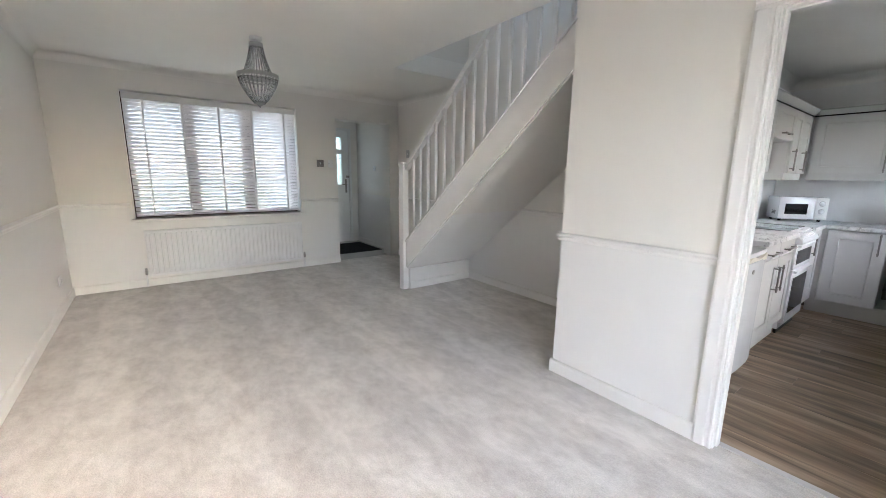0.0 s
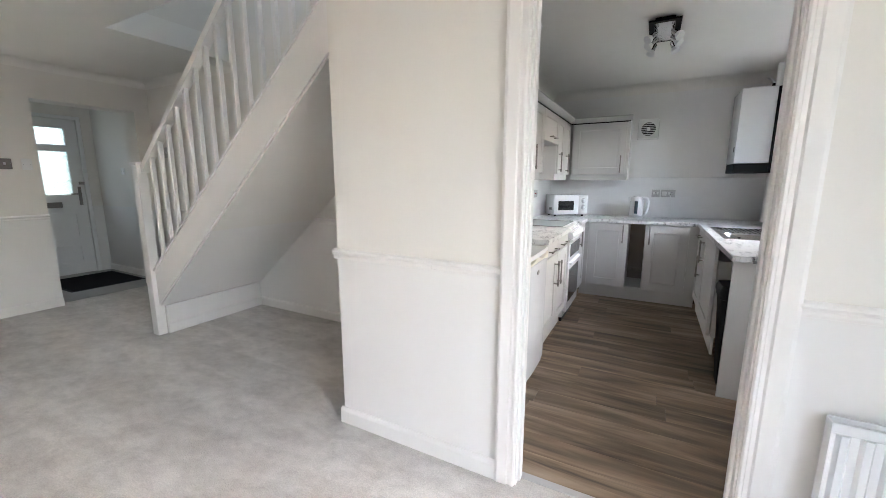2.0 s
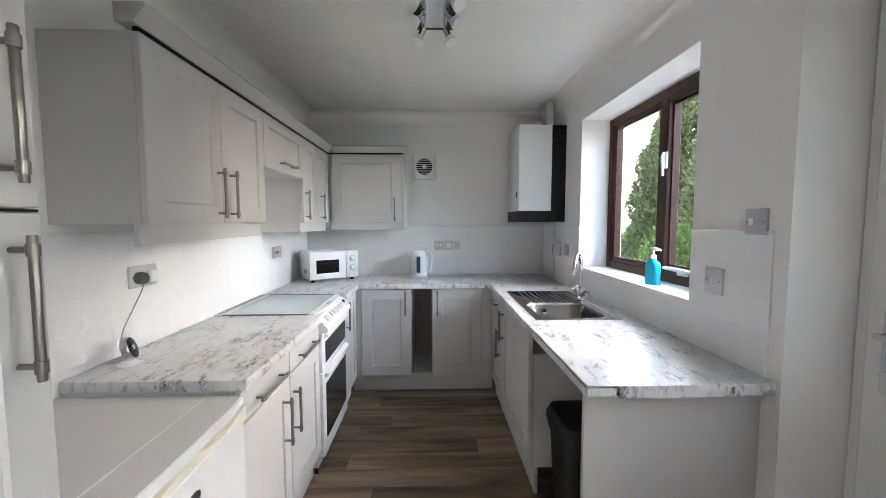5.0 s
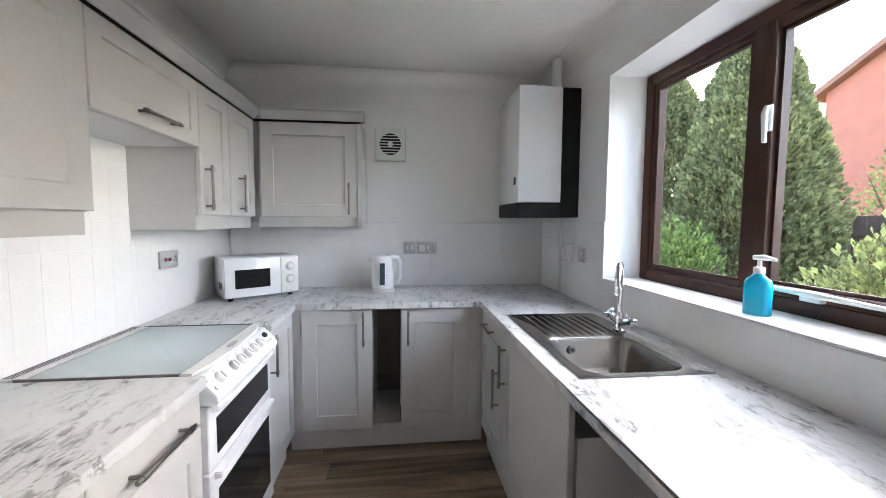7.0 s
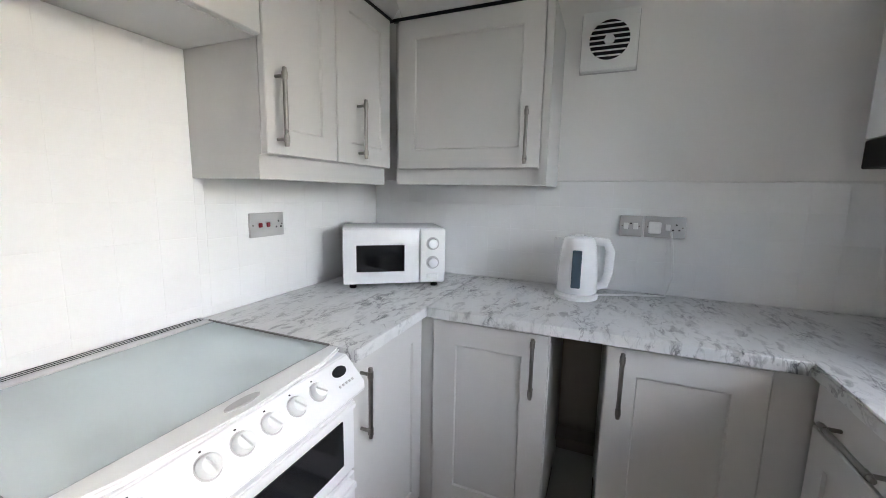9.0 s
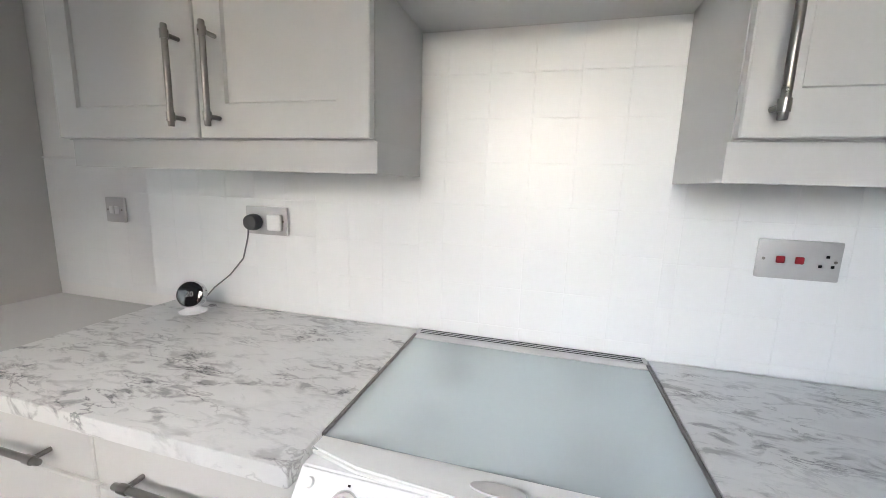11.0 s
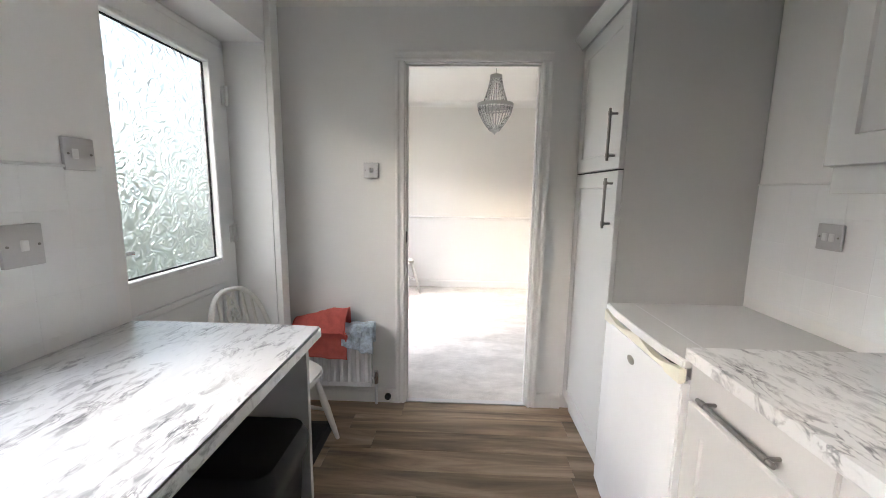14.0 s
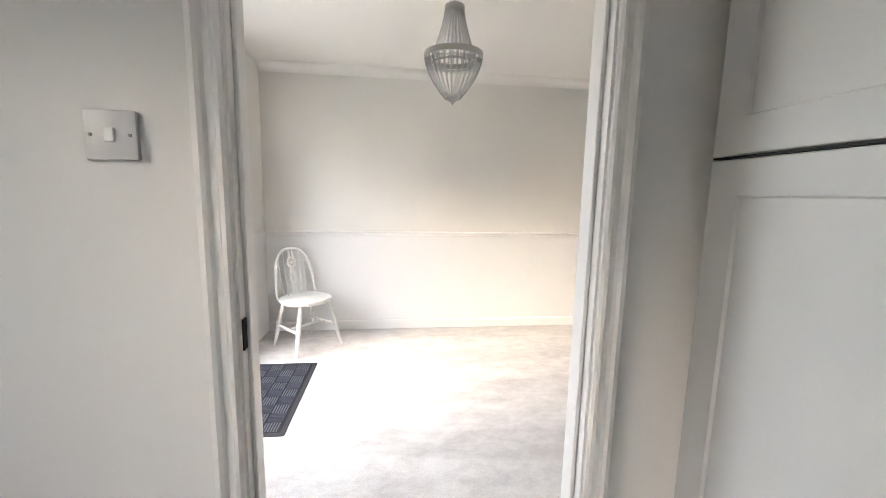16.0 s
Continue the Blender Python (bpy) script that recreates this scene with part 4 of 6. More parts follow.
def sink():
    ob = thing("sink", "stainless steel inset sink with ridged drainer", "sink", pose(4.635, -0.89, 0.91))
    # local origin at the middle; bowl to -x, drainer to +x
    bm = bmesh.new()
    outer = rounded(0.80, 0.455, 0.012)
    inner = [(x - 0.18, y + 0.013) for x, y in rounded(0.38, 0.355, 0.07)]
    rg = loft(bm, [[(x, y, 0.0) for x, y in outer], [(x * 0.997, y * 0.995, 0.005) for x, y in outer], [(x * 0.985, y * 0.97, 0.0055) for x, y in outer],
                   [(x * 0.975, y * 0.955, 0.003) for x, y in outer]])
    a = rg[-1]
    rb = loft(bm, [[(x, y, 0.003) for x, y in inner], [(-0.18 + (x + 0.18) * 0.96, 0.013 + (y - 0.013) * 0.96, -0.012) for x, y in inner],
                   [(-0.18 + (x + 0.18) * 0.9, 0.013 + (y - 0.013) * 0.9, -0.12) for x, y in inner], [(-0.18 + (x + 0.18) * 0.78, 0.013 + (y - 0.013) * 0.78, -0.148) for x, y in inner]])
    bm.faces.new(rb[-1])
    g = [e for e in bm.edges if e.is_boundary and all(abs(v.co.z - 0.003) < 1e-5 for v in e.verts)]
    bmesh.ops.triangle_fill(bm, use_beauty=True, edges=g)
    part("basin", bm, SINK, ob, "", True)
    for k in range(9):
        y = -0.15 + 0.037 * k
        bm = bmesh.new()
        tube(bm, [(0.03, y, 0.0028), (0.06, y, 0.005), (0.33, y, 0.006), (0.36, y, 0.0028)], 0.005, 8, r2=0.0035)
        part("drainer_ridge", bm, SINK, ob, "", True)
    w = part("waste", lathe(bmesh.new(), [(0.046, -0.1478), (0.045, -0.1455), (0.036, -0.1462), (0.034, -0.1468)], (-0.16, 0.04, 0), 24), CHROME, ob, "chrome basket waste", True)
    for rr in (0.012, 0.022, 0.031):
        part("strainer_slot", tube(bmesh.new(), [(-0.16 + rr * math.cos(a * math.pi / 10), 0.04 + rr * math.sin(a * math.pi / 10), -0.1466) for a in range(20)], 0.0016, 6, closed=True), BLACK, w)
    m = Matrix.Translation((-0.006, 0.07, -0.045)) @ Matrix.Rotation(radians(-82), 4, "Y")
    o = part("overflow", lathe(bmesh.new(), [(0.017, 0), (0.016, 0.004), (0.011, 0.0035)], (0, 0, 0), 18, m), CHROME, ob, "chrome overflow ring", True)
    part("overflow_hole", lathe(bmesh.new(), [(0.009, 0.003), (0.0085, 0.0045)], (0, 0, 0), 14, m), BLACK, o)
    t = thing("mixer_tap", "chrome swan-neck mixer tap with cross handles", "tap", pose(4.715, -1.075, 0.914))
    part("base", lathe(bmesh.new(), [(0.026, 0), (0.026, 0.006), (0.019, 0.012), (0.019, 0.07), (0.014, 0.08)], (0, 0, 0), 20), CHROME, t, "", True)
    pts = [(0, 0, 0.07), (0, 0, 0.22)]
    for k in range(1, 13):
        a = math.pi * k / 12 * 1.05
        pts.append((-0.058 * (1 - math.cos(a)), 0.042 * (1 - math.cos(a)), 0.22 + 0.075 * math.sin(a)))
    pts.append((pts[-1][0], pts[-1][1], pts[-1][2] - 0.03))
    part("spout", tube(bmesh.new(), pts, 0.0115, 14), CHROME, t, "", True)
    for s in (-1, 1):
        bm = tube(bmesh.new(), [(0, 0, 0.035), (s * 0.055, 0, 0.045)], 0.013, 12)
        c = Vector((s * 0.062, 0, 0.048))
        tube(bm, [c, c + Vector((s * 0.02, 0, 0.02))], 0.011, 10)
        for d in ((0, 0.03, 0), (0, -0.03, 0), (-s * 0.02, 0, 0.022), (s * 0.02, 0, -0.022)):
            tube(bm, [c + Vector((s * 0.012, 0, 0.012)), c + Vector((s * 0.012, 0, 0.012)) + Vector(d)], 0.0055, 8)
        part("tap_handle", bm, CHROME, t, "", True)


def plate(name, label, m, w, h, rockers=(), pins=False, red=(), mat=METALPLATE, category="light switch"):
    """A wall plate: local x along the wall, -y out of it."""
    ob = thing(name, label, category, m)
    part("plate", boxed(-w / 2, w / 2, -0.011, 0, -h / 2, h / 2, bev=0.003, seg=2), mat, ob, "", True)
    for x in rockers:
        part("rocker", boxed(x - 0.009, x + 0.009, -0.016, -0.011, -0.013, 0.013, bev=0.002), PLASTIC, ob)
    for x in red:
        part("rocker", boxed(x - 0.008, x + 0.008, -0.017, -0.011, -0.008, 0.008, bev=0.002), REDSW, ob, "red switch rocker")
    for x in pins or ():
        for dx, dz in ((0, 0.011), (-0.011, -0.010), (0.011, -0.010)):
            part("pin_hole", boxed(x + dx - 0.003, x + dx + 0.003, -0.0118, -0.0105, dz - 0.003, dz + 0.003), BLACK, ob)
    for x in (-w / 2 + 0.011, w / 2 - 0.011):
        part("screw", lathe(bmesh.new(), [(0.0035, 0), (0.003, 0.0015)], (0, 0, 0), 8, Matrix.Translation((x, -0.011, 0)) @ Matrix.Rotation(radians(90), 4, "X")), STEEL, ob)
    return ob


def wall_at(x, y, z, way):
    return pose(x, y, z, 0, 0, {"south": 0, "west": -90, "north": 180, "east": 90}[way])


def plates():
    T = 0.0065
    plate("light_switch", "satin metal switch plate on the tiled wall", wall_at(3.27, 1.05 - T, 1.20, "south"), 0.086, 0.086, (-0.012, 0.012))
    d = plate("socket", "satin metal double socket with a plug", wall_at(3.89, 1.05 - T, 1.196, "south"), 0.146, 0.086, (-0.03, 0.03), (-0.03,), category="socket")
    part("plug", lathe(bmesh.new(), [(0.024, 0), (0.026, 0.012), (0.022, 0.03), (0.01, 0.036)], (0, 0, 0), 16, Matrix.Translation((-0.035, -0.012, -0.005)) @ Matrix.Rotation(radians(90), 4, "X")), material("grey_plug", (0.09, 0.09, 0.095), 0.5), d, "dark grey plug", True)
    part("plug_top", boxed(0.015, 0.062, -0.03, -0.012, -0.028, 0.022, bev=0.006, seg=2), PLASTIC, d, "white plug", True)
    plate("cooker_switch", "satin metal cooker switch with red rockers", wall_at(5.25, 1.05 - T, 1.185, "south"), 0.152, 0.086, (), (0.05,), (-0.035, 0.0), category="switch")
    d = plate("socket", "satin metal double socket behind the kettle", wall_at(6.0 - T, -0.20, 1.19, "west"), 0.086, 0.086, (-0.018, 0.018), (0.0,), category="socket")
    d = plate("socket", "satin metal double socket with kettle plug", wall_at(6.0 - T, -0.325, 1.19, "west"), 0.146, 0.086, (-0.05, 0.01), (0.04,), category="socket")
    part("plug_top", boxed(-0.06, -0.015, -0.035, -0.012, -0.026, 0.022, bev=0.006, seg=2), PLASTIC, d, "white plug", True)
    plate("light_switch", "satin metal switch plate near the back door", wall_at(3.555, -1.21, 1.413, "north"), 0.086, 0.086, (-0.015,))
    plate("socket", "satin metal fused spur beside the window", wall_at(3.726, -1.21 + T, 1.19, "north"), 0.09, 0.1, (0.0,), category="socket")
    plate("light_switch", "satin metal switch plate below the boiler", wall_at(5.33, -1.21 + T, 1.19, "north"), 0.086, 0.086, (0.0,))
    ob = thing("door_chime", "small white plastic box below the boiler", "control box", wall_at(5.50, -1.21 + T, 1.19, "north"))
    part("case", boxed(-0.045, 0.045, -0.03, 0, -0.06, 0.06, bev=0.006, seg=2), PLASTIC, ob, "", True)
    part("cover", boxed(-0.055, -0.005, -0.05, -0.03, -0.05, 0.035, bev=0.004, seg=2), WHITE, ob, "", True)
    plate("light_switch", "satin metal switch plate beside the doorway", wall_at(2.305, -0.692, 1.44, "east"), 0.088, 0.088, (0.0,))
    plate("light_switch", "satin metal double switch beside the kitchen doorway", wall_at(2.215, -0.752, 1.43, "west"), 0.088, 0.088, (-0.012, 0.012))
    plate("light_switch", "dark metal switch plate beside the window", wall_at(2.08, 5.33, 1.485, "south"), 0.1, 0.1, (0.0,), mat=material("bronze_plate", (0.2, 0.18, 0.17), 0.5, 0.5))
    plate("light_switch", "white blank plate beside the hallway opening", wall_at(2.235, 5.33, 1.485, "south"), 0.075, 0.11, (), mat=PLASTIC)
    plate("light_switch", "white plastic switch on the hallway wall", wall_at(3.42, 6.25, 1.45, "west"), 0.086, 0.086, (0.0,), mat=PLASTIC)
    plate("light_switch", "grey metal switch on the party wall", wall_at(3.38, 5.03, 1.66, "west"), 0.086, 0.12, (0.0,))
    plate("socket", "white double socket low on the living room wall", wall_at(-0.70, 4.75, 0.30, "east"), 0.146, 0.086, (-0.05, 0.05), (-0.02, 0.02), mat=PLASTIC, category="socket")


def microwave():
    m = Matrix.Translation((5.455, 0.862, 0.91)) @ Matrix.Rotation(math.atan2(-0.345, 0.242), 4, "Z")
    ob = thing("microwave", "white countertop microwave oven with black door window", "microwave", m)
    W, H, D = 0.425, 0.235, 0.27
    for x in (0.04, W - 0.04):
        for y in (0.05, D - 0.04):
            part("foot", lathe(bmesh.new(), [(0.014, 0), (0.016, 0.021)], (x, y, 0), 10), BLACK, ob)
    part("body", boxed(0, W, 0.022, D, 0.02, 0.02 + H, bev=0.006, seg=2), WHITE, ob, "", True)
    d = part("door", boxed(0.002, 0.312, 0.0, 0.021, 0.024, 0.016 + H, bev=0.004, seg=2), WHITE, ob, "", True)
    part("window", boxed(0.055, 0.25, -0.002, 0.001, 0.075, 0.185, bev=0.001), BLACKGLASS, d, "black mesh window")
    c = part("control_panel", boxed(0.316, W - 0.002, 0.002, 0.021, 0.024, 0.016 + H, bev=0.004, seg=2), PLASTIC, ob, "", True)
    for z in (0.19, 0.11):
        part("knob", lathe(bmesh.new(), [(0.022, 0), (0.02, 0.014), (0.017, 0.016)], (0, 0, 0), 18, Matrix.Translation((0.369, 0.002, z)) @ Matrix.Rotation(radians(90), 4, "X")), WHITE, c, "", True)
        part("dial_ring", lathe(bmesh.new(), [(0.028, 0), (0.028, 0.001)], (0, 0, 0), 20, Matrix.Translation((0.369, 0.002, z)) @ Matrix.Rotation(radians(90), 4, "X")), METALPLATE, c)
    part("release_button", boxed(0.345, 0.393, -0.002, 0.004, 0.038, 0.062, bev=0.002), PLASTIC, c)
    for k in range(7):
        part("vent_slot", boxed(-0.0008, 0.002, 0.06 + 0.012 * k, 0.065 + 0.012 * k, 0.07, 0.11), BLACK, ob)


def kettle():
    ob = thing("kettle", "white plastic jug kettle with dark water gauge", "kettle", pose(5.80, -0.012, 0.91, 0, 0, -90))
    # local -y looks at the aisle's far end (west), local x to the south
    part("base", lathe(bmesh.new(), [(0.082, 0), (0.084, 0.012), (0.076, 0.02)], (0, 0, 0), 28), PLASTIC, ob, "", True)
    bm = lathe(bmesh.new(), [(0.074, 0.022), (0.078, 0.03), (0.075, 0.1), (0.068, 0.18), (0.062, 0.225), (0.055, 0.24), (0.03, 0.246)], (0, 0, 0), 30)
    prism(bm, [(-0.055, 0.022), (-0.095, 0.006), (-0.095, -0.006), (-0.055, -0.022)], 0.195, 0.232)
    part("jug", bm, WHITE, ob, "", True)
    part("handle", tube(bmesh.new(), [(0.055, 0, 0.228), (0.10, 0, 0.225), (0.115, 0, 0.19), (0.112, 0, 0.11), (0.10, 0, 0.06), (0.072, 0, 0.05)], 0.013, 12, r2=0.017), WHITE, ob, "", True)
    part("water_gauge", boxed(-0.017, 0.017, -0.0805, -0.055, 0.05, 0.195, bev=0.003), material("gauge_blue", (0.03, 0.06, 0.09), 0.15), ob, "dark blue water gauge")
    part("lid_button", boxed(-0.015, 0.015, -0.03, 0.0, 0.244, 0.252, bev=0.003), PLASTIC, ob)
    part("cable", tube(bmesh.new(), [(0.07, 0.03, 0.008), (0.2, 0.1, 0.006), (0.33, 0.13, 0.008), (0.355, 0.165, 0.08), (0.345, 0.17, 0.2), (0.335, 0.165, 0.262)], 0.004, 8), PLASTIC, ob, "white mains cable", True)


def thermostat():
    ob = thing("room_thermostat", "round dark thermostat on a white stand, cable plugged in", "thermostat", pose(3.68, 0.945, 0.91, 0, 0, 22) @ Matrix.Scale(0.82, 4))
    part("stand", lathe(bmesh.new(), [(0.048, 0), (0.048, 0.006), (0.03, 0.012), (0.022, 0.02)], (0, 0, 0), 24), WHITE, ob, "", True)
    m = Matrix.Translation((0, 0.012, 0.062)) @ Matrix.Rotation(radians(72), 4, "X")
    part("ring", lathe(bmesh.new(), [(0.036, -0.008), (0.05, 0.0), (0.051, 0.022), (0.047, 0.027)], (0, 0, 0), 30, m), CHROME, ob, "polished metal ring", True)
    part("display", lathe(bmesh.new(), [(0.0465, 0.02), (0.0465, 0.0285), (0.04, 0.030)], (0, 0, 0), 30, m), BLACKGLASS, ob, "black glass display", True)
    cu = bpy.data.curves.new("digits", "FONT")
    cu.body, cu.size, cu.align_x, cu.align_y, cu.extrude = "20", 0.027, "CENTER", "CENTER", 0.0003
    tmp = bpy.data.objects.new("digits_text", cu)
    me = bpy.data.meshes.new_from_object(tmp)
    bpy.data.objects.remove(tmp)
    bm = bmesh.new()
    bm.from_mesh(me)
    bmesh.ops.transform(bm, matrix=m @ Matrix.Translation((0, 0, 0.0306)), verts=bm.verts)
    part("digits", bm, PLASTIC, ob, "pale digits 20")
    part("cable", tube(bmesh.new(), [(0.02, 0.03, 0.03), (0.06, 0.05, 0.08), (0.12, 0.05, 0.13), (0.18, 0.03, 0.2), (0.21, 0.0, 0.28), (0.22, -0.01, 0.325)], 0.0028, 8), material("grey_cable", (0.2, 0.2, 0.21), 0.5), ob, "thin grey cable", True)


def pipe_cap():
    ob = thing("pipe_cap", "small round black pipe cap by the skirting", "pipe cap", wall_at(2.321, -0.60, 0.045, "east"))
    part("cap", lathe(bmesh.new(), [(0.02, 0), (0.02, 0.016), (0.013, 0.022)], (0, 0, 0), 18, Matrix.Rotation(radians(90), 4, "X")), BLACK, ob, "", True)


def boiler():
    ob = thing("boiler", "white wall-hung boiler with black base and back", "boiler", pose(5.414, -1.21, 1.41))
    part("casing", boxed(0, 0.44, 0.115, 0.382, 0.09, 0.775, bev=0.006, seg=2), WHITE, ob, "", True)
    part("back_frame", boxed(0.004, 0.436, 0.0, 0.114, 0.002, 0.772, bev=0.003), BLACK, ob, "black mounting frame")
    part("base_panel", boxed(0.0, 0.44, 0.115, 0.380, 0.0, 0.088, bev=0.004), BLACK, ob, "black control panel")
    part("badge", boxed(0.05, 0.09, 0.382, 0.3835, 0.2, 0.245), BLACK, ob)
    fl = thing("flue_pipe", "white pipe rising from the boiler to the ceiling", "pipe", pose(5.60, -1.13, 2.182))
    part("pipe", tube(bmesh.new(), [(0, 0, 0), (0, 0, 0.235)], 0.03, 16), PLASTIC, fl, "", True)
    part("collar", tube(bmesh.new(), [(0, 0, 0.0), (0, 0, 0.03)], 0.042, 16), PLASTIC, fl, "", True)
    v = thing("boiler_pipework", "short painted copper pipes above the boiler", "pipe", pose(5.75, -1.12, 2.182))
    part("pipe", tube(bmesh.new(), [(0, 0, 0), (0, 0, 0.1), (0.03, 0.03, 0.14), (0.1, 0.03, 0.15)], 0.011, 10), PLASTIC, v, "", True)
    part("valve", tube(bmesh.new(), [(0, 0, 0.05), (0, 0, 0.085)], 0.018, 10), BLACK, v, "", True)
    p = thing("boiler_drain_pipe", "thin white pipe running down from the boiler", "pipe", pose(5.62, -1.19, 0.912))
    part("pipe", tube(bmesh.new(), [(0, 0, 0), (0, 0, 0.495)], 0.009, 10), PLASTIC, p, "", True)


def extractor():
    ob = thing("extractor_fan", "square white extractor fan with round grille", "extractor fan", wall_at(6.0, -0.063, 1.925, "west"))
    # Added grey rim draws the soft shade line round the fan's case.
    part("rim_shade", boxed(-0.109, 0.109, -0.006, 0, -0.116, 0.116, bev=0.002), METALPLATE, ob, "grey rim standing for the shade round the case")
    part("case", boxed(-0.105, 0.105, -0.042, 0, -0.112, 0.112, bev=0.008, seg=2), PLASTIC, ob, "", True)
    part("recess", lathe(bmesh.new(), [(0.075, 0), (0.075, 0.002)], (0, 0, 0), 28, Matrix.Translation((0, -0.042, 0)) @ Matrix.Rotation(radians(90), 4, "X")), BLACK, ob, "dark grille opening")
    for k in range(7):
        z = -0.06 + 0.02 * k
        h = math.sqrt(0.075 ** 2 - z ** 2)
        part("slat", boxed(-h, h, -0.048, -0.045, z - 0.0032, z + 0.0032, bev=0.001), PLASTIC, ob)
    part("hub", lathe(bmesh.new(), [(0.02, 0), (0.018, 0.012)], (0, 0, 0), 16, Matrix.Translation((0, -0.043, 0)) @ Matrix.Rotation(radians(90), 4, "X")), PLASTIC, ob, "", True)


def spotlight():
    ob = thing("ceiling_spotlight", "black and chrome ceiling plate with six small spotlights", "ceiling light", pose(4.10, -0.145, KC))
    part("base", boxed(-0.18, 0.18, -0.06, 0.06, -0.03, 0, bev=0.004), BLACK, ob, "black ceiling box")
    part("plate", boxed(-0.23, 0.23, -0.098, 0.098, -0.042, -0.03, bev=0.003), BLACK, ob, "gloss black rectangular plate")
    part("mirror_panel", boxed(-0.2, 0.2, -0.062, 0.062, -0.045, -0.042, bev=0.001), CHROME, ob)
    for x, tilt in ((0.14, -0.2), (0.0, -0.35), (-0.14, -0.5)):
        for sy in (1, -1):
            a = Vector((x, sy * 0.045, -0.045))
            b = a + Vector((-0.012, sy * 0.012, -0.05))
            d = Vector((tilt, sy * (0.3 if x > 0.1 else 0.65), -0.7)).normalized()
            bm = tube(bmesh.new(), [a, (a + b) / 2 + Vector((0.008, 0, 0)), b], 0.006, 8)
            tube(bm, [b - d * 0.018, b - d * 0.01, b + d * 0.02, b + d * 0.038], [0.008, 0.015, 0.017, 0.021], 16)
            sp = part("spot", bm, CHROME, ob, "", True)
            part("shade", tube(bmesh.new(), [b + d * 0.036, b + d * 0.05, b + d * 0.068], [0.02, 0.026, 0.031], 16), PLASTIC, sp, "white glass bell", True)


def soap():
    ob = thing("soap_dispenser", "clear pump bottle of turquoise hand soap", "soap bottle", pose(4.28, -1.285, 1.081, 0, 0, 20))
    bm = bmesh.new()
    loops = [[(x, y, z) for x, y in rounded(w, d, r)] for w, d, r, z in
             ((0.07, 0.042, 0.018, 0), (0.076, 0.048, 0.02, 0.006), (0.076, 0.048, 0.02, 0.10), (0.07, 0.044, 0.02, 0.118), (0.034, 0.032, 0.015, 0.132), (0.028, 0.028, 0.0135, 0.14))]
    rg = loft(bm, loops)
    bm.faces.new(rg[0][::-1])
    bm.faces.new(rg[-1])
    part("bottle", bm, SOAP, ob, "turquoise soap", True)
    bm = lathe(bmesh.new(), [(0.016, 0.139), (0.016, 0.158), (0.007, 0.162), (0.006, 0.185)], (0, 0, 0), 16)
    tube(bm, [(0.018, 0, 0.19), (-0.012, 0, 0.192), (-0.045, 0, 0.186)], [0.008, 0.01, 0.005], 10)
    part("pump", bm, WHITE, ob, "white pump", True)


def bin_():
    ob = thing("waste_bin", "tall black plastic flip-lid kitchen bin", "bin", pose(3.70, -0.755, 0))
    bm = bmesh.new()
    rg = loft(bm, [[(x, y, z) for x, y in rounded(w, d, 0.04)] for w, d, z in ((0.17, 0.22, 0), (0.18, 0.24, 0.02), (0.235, 0.31, 0.60), (0.25, 0.325, 0.605), (0.25, 0.325, 0.63))])
    bm.faces.new(rg[0][::-1])
    bm.faces.new(rg[-1])
    part("bucket", bm, BLACK, ob, "", True)
    bm = bmesh.new()
    rg = loft(bm, [[(x, y, z) for x, y in rounded(w, d, 0.04)] for w, d, z in ((0.262, 0.335, 0.632), (0.262, 0.335, 0.655), (0.24, 0.31, 0.685), (0.16, 0.2, 0.695))])
    bm.faces.new(rg[0][::-1])
    bm.faces.new(rg[-1])
    part("lid", bm, BLACK, ob, "", True)


# Grey of the discs that stand for the dark inside grille holes.
HOLE_SHADE = material("hole_shade_grey", (0.22, 0.22, 0.22), 0.8)


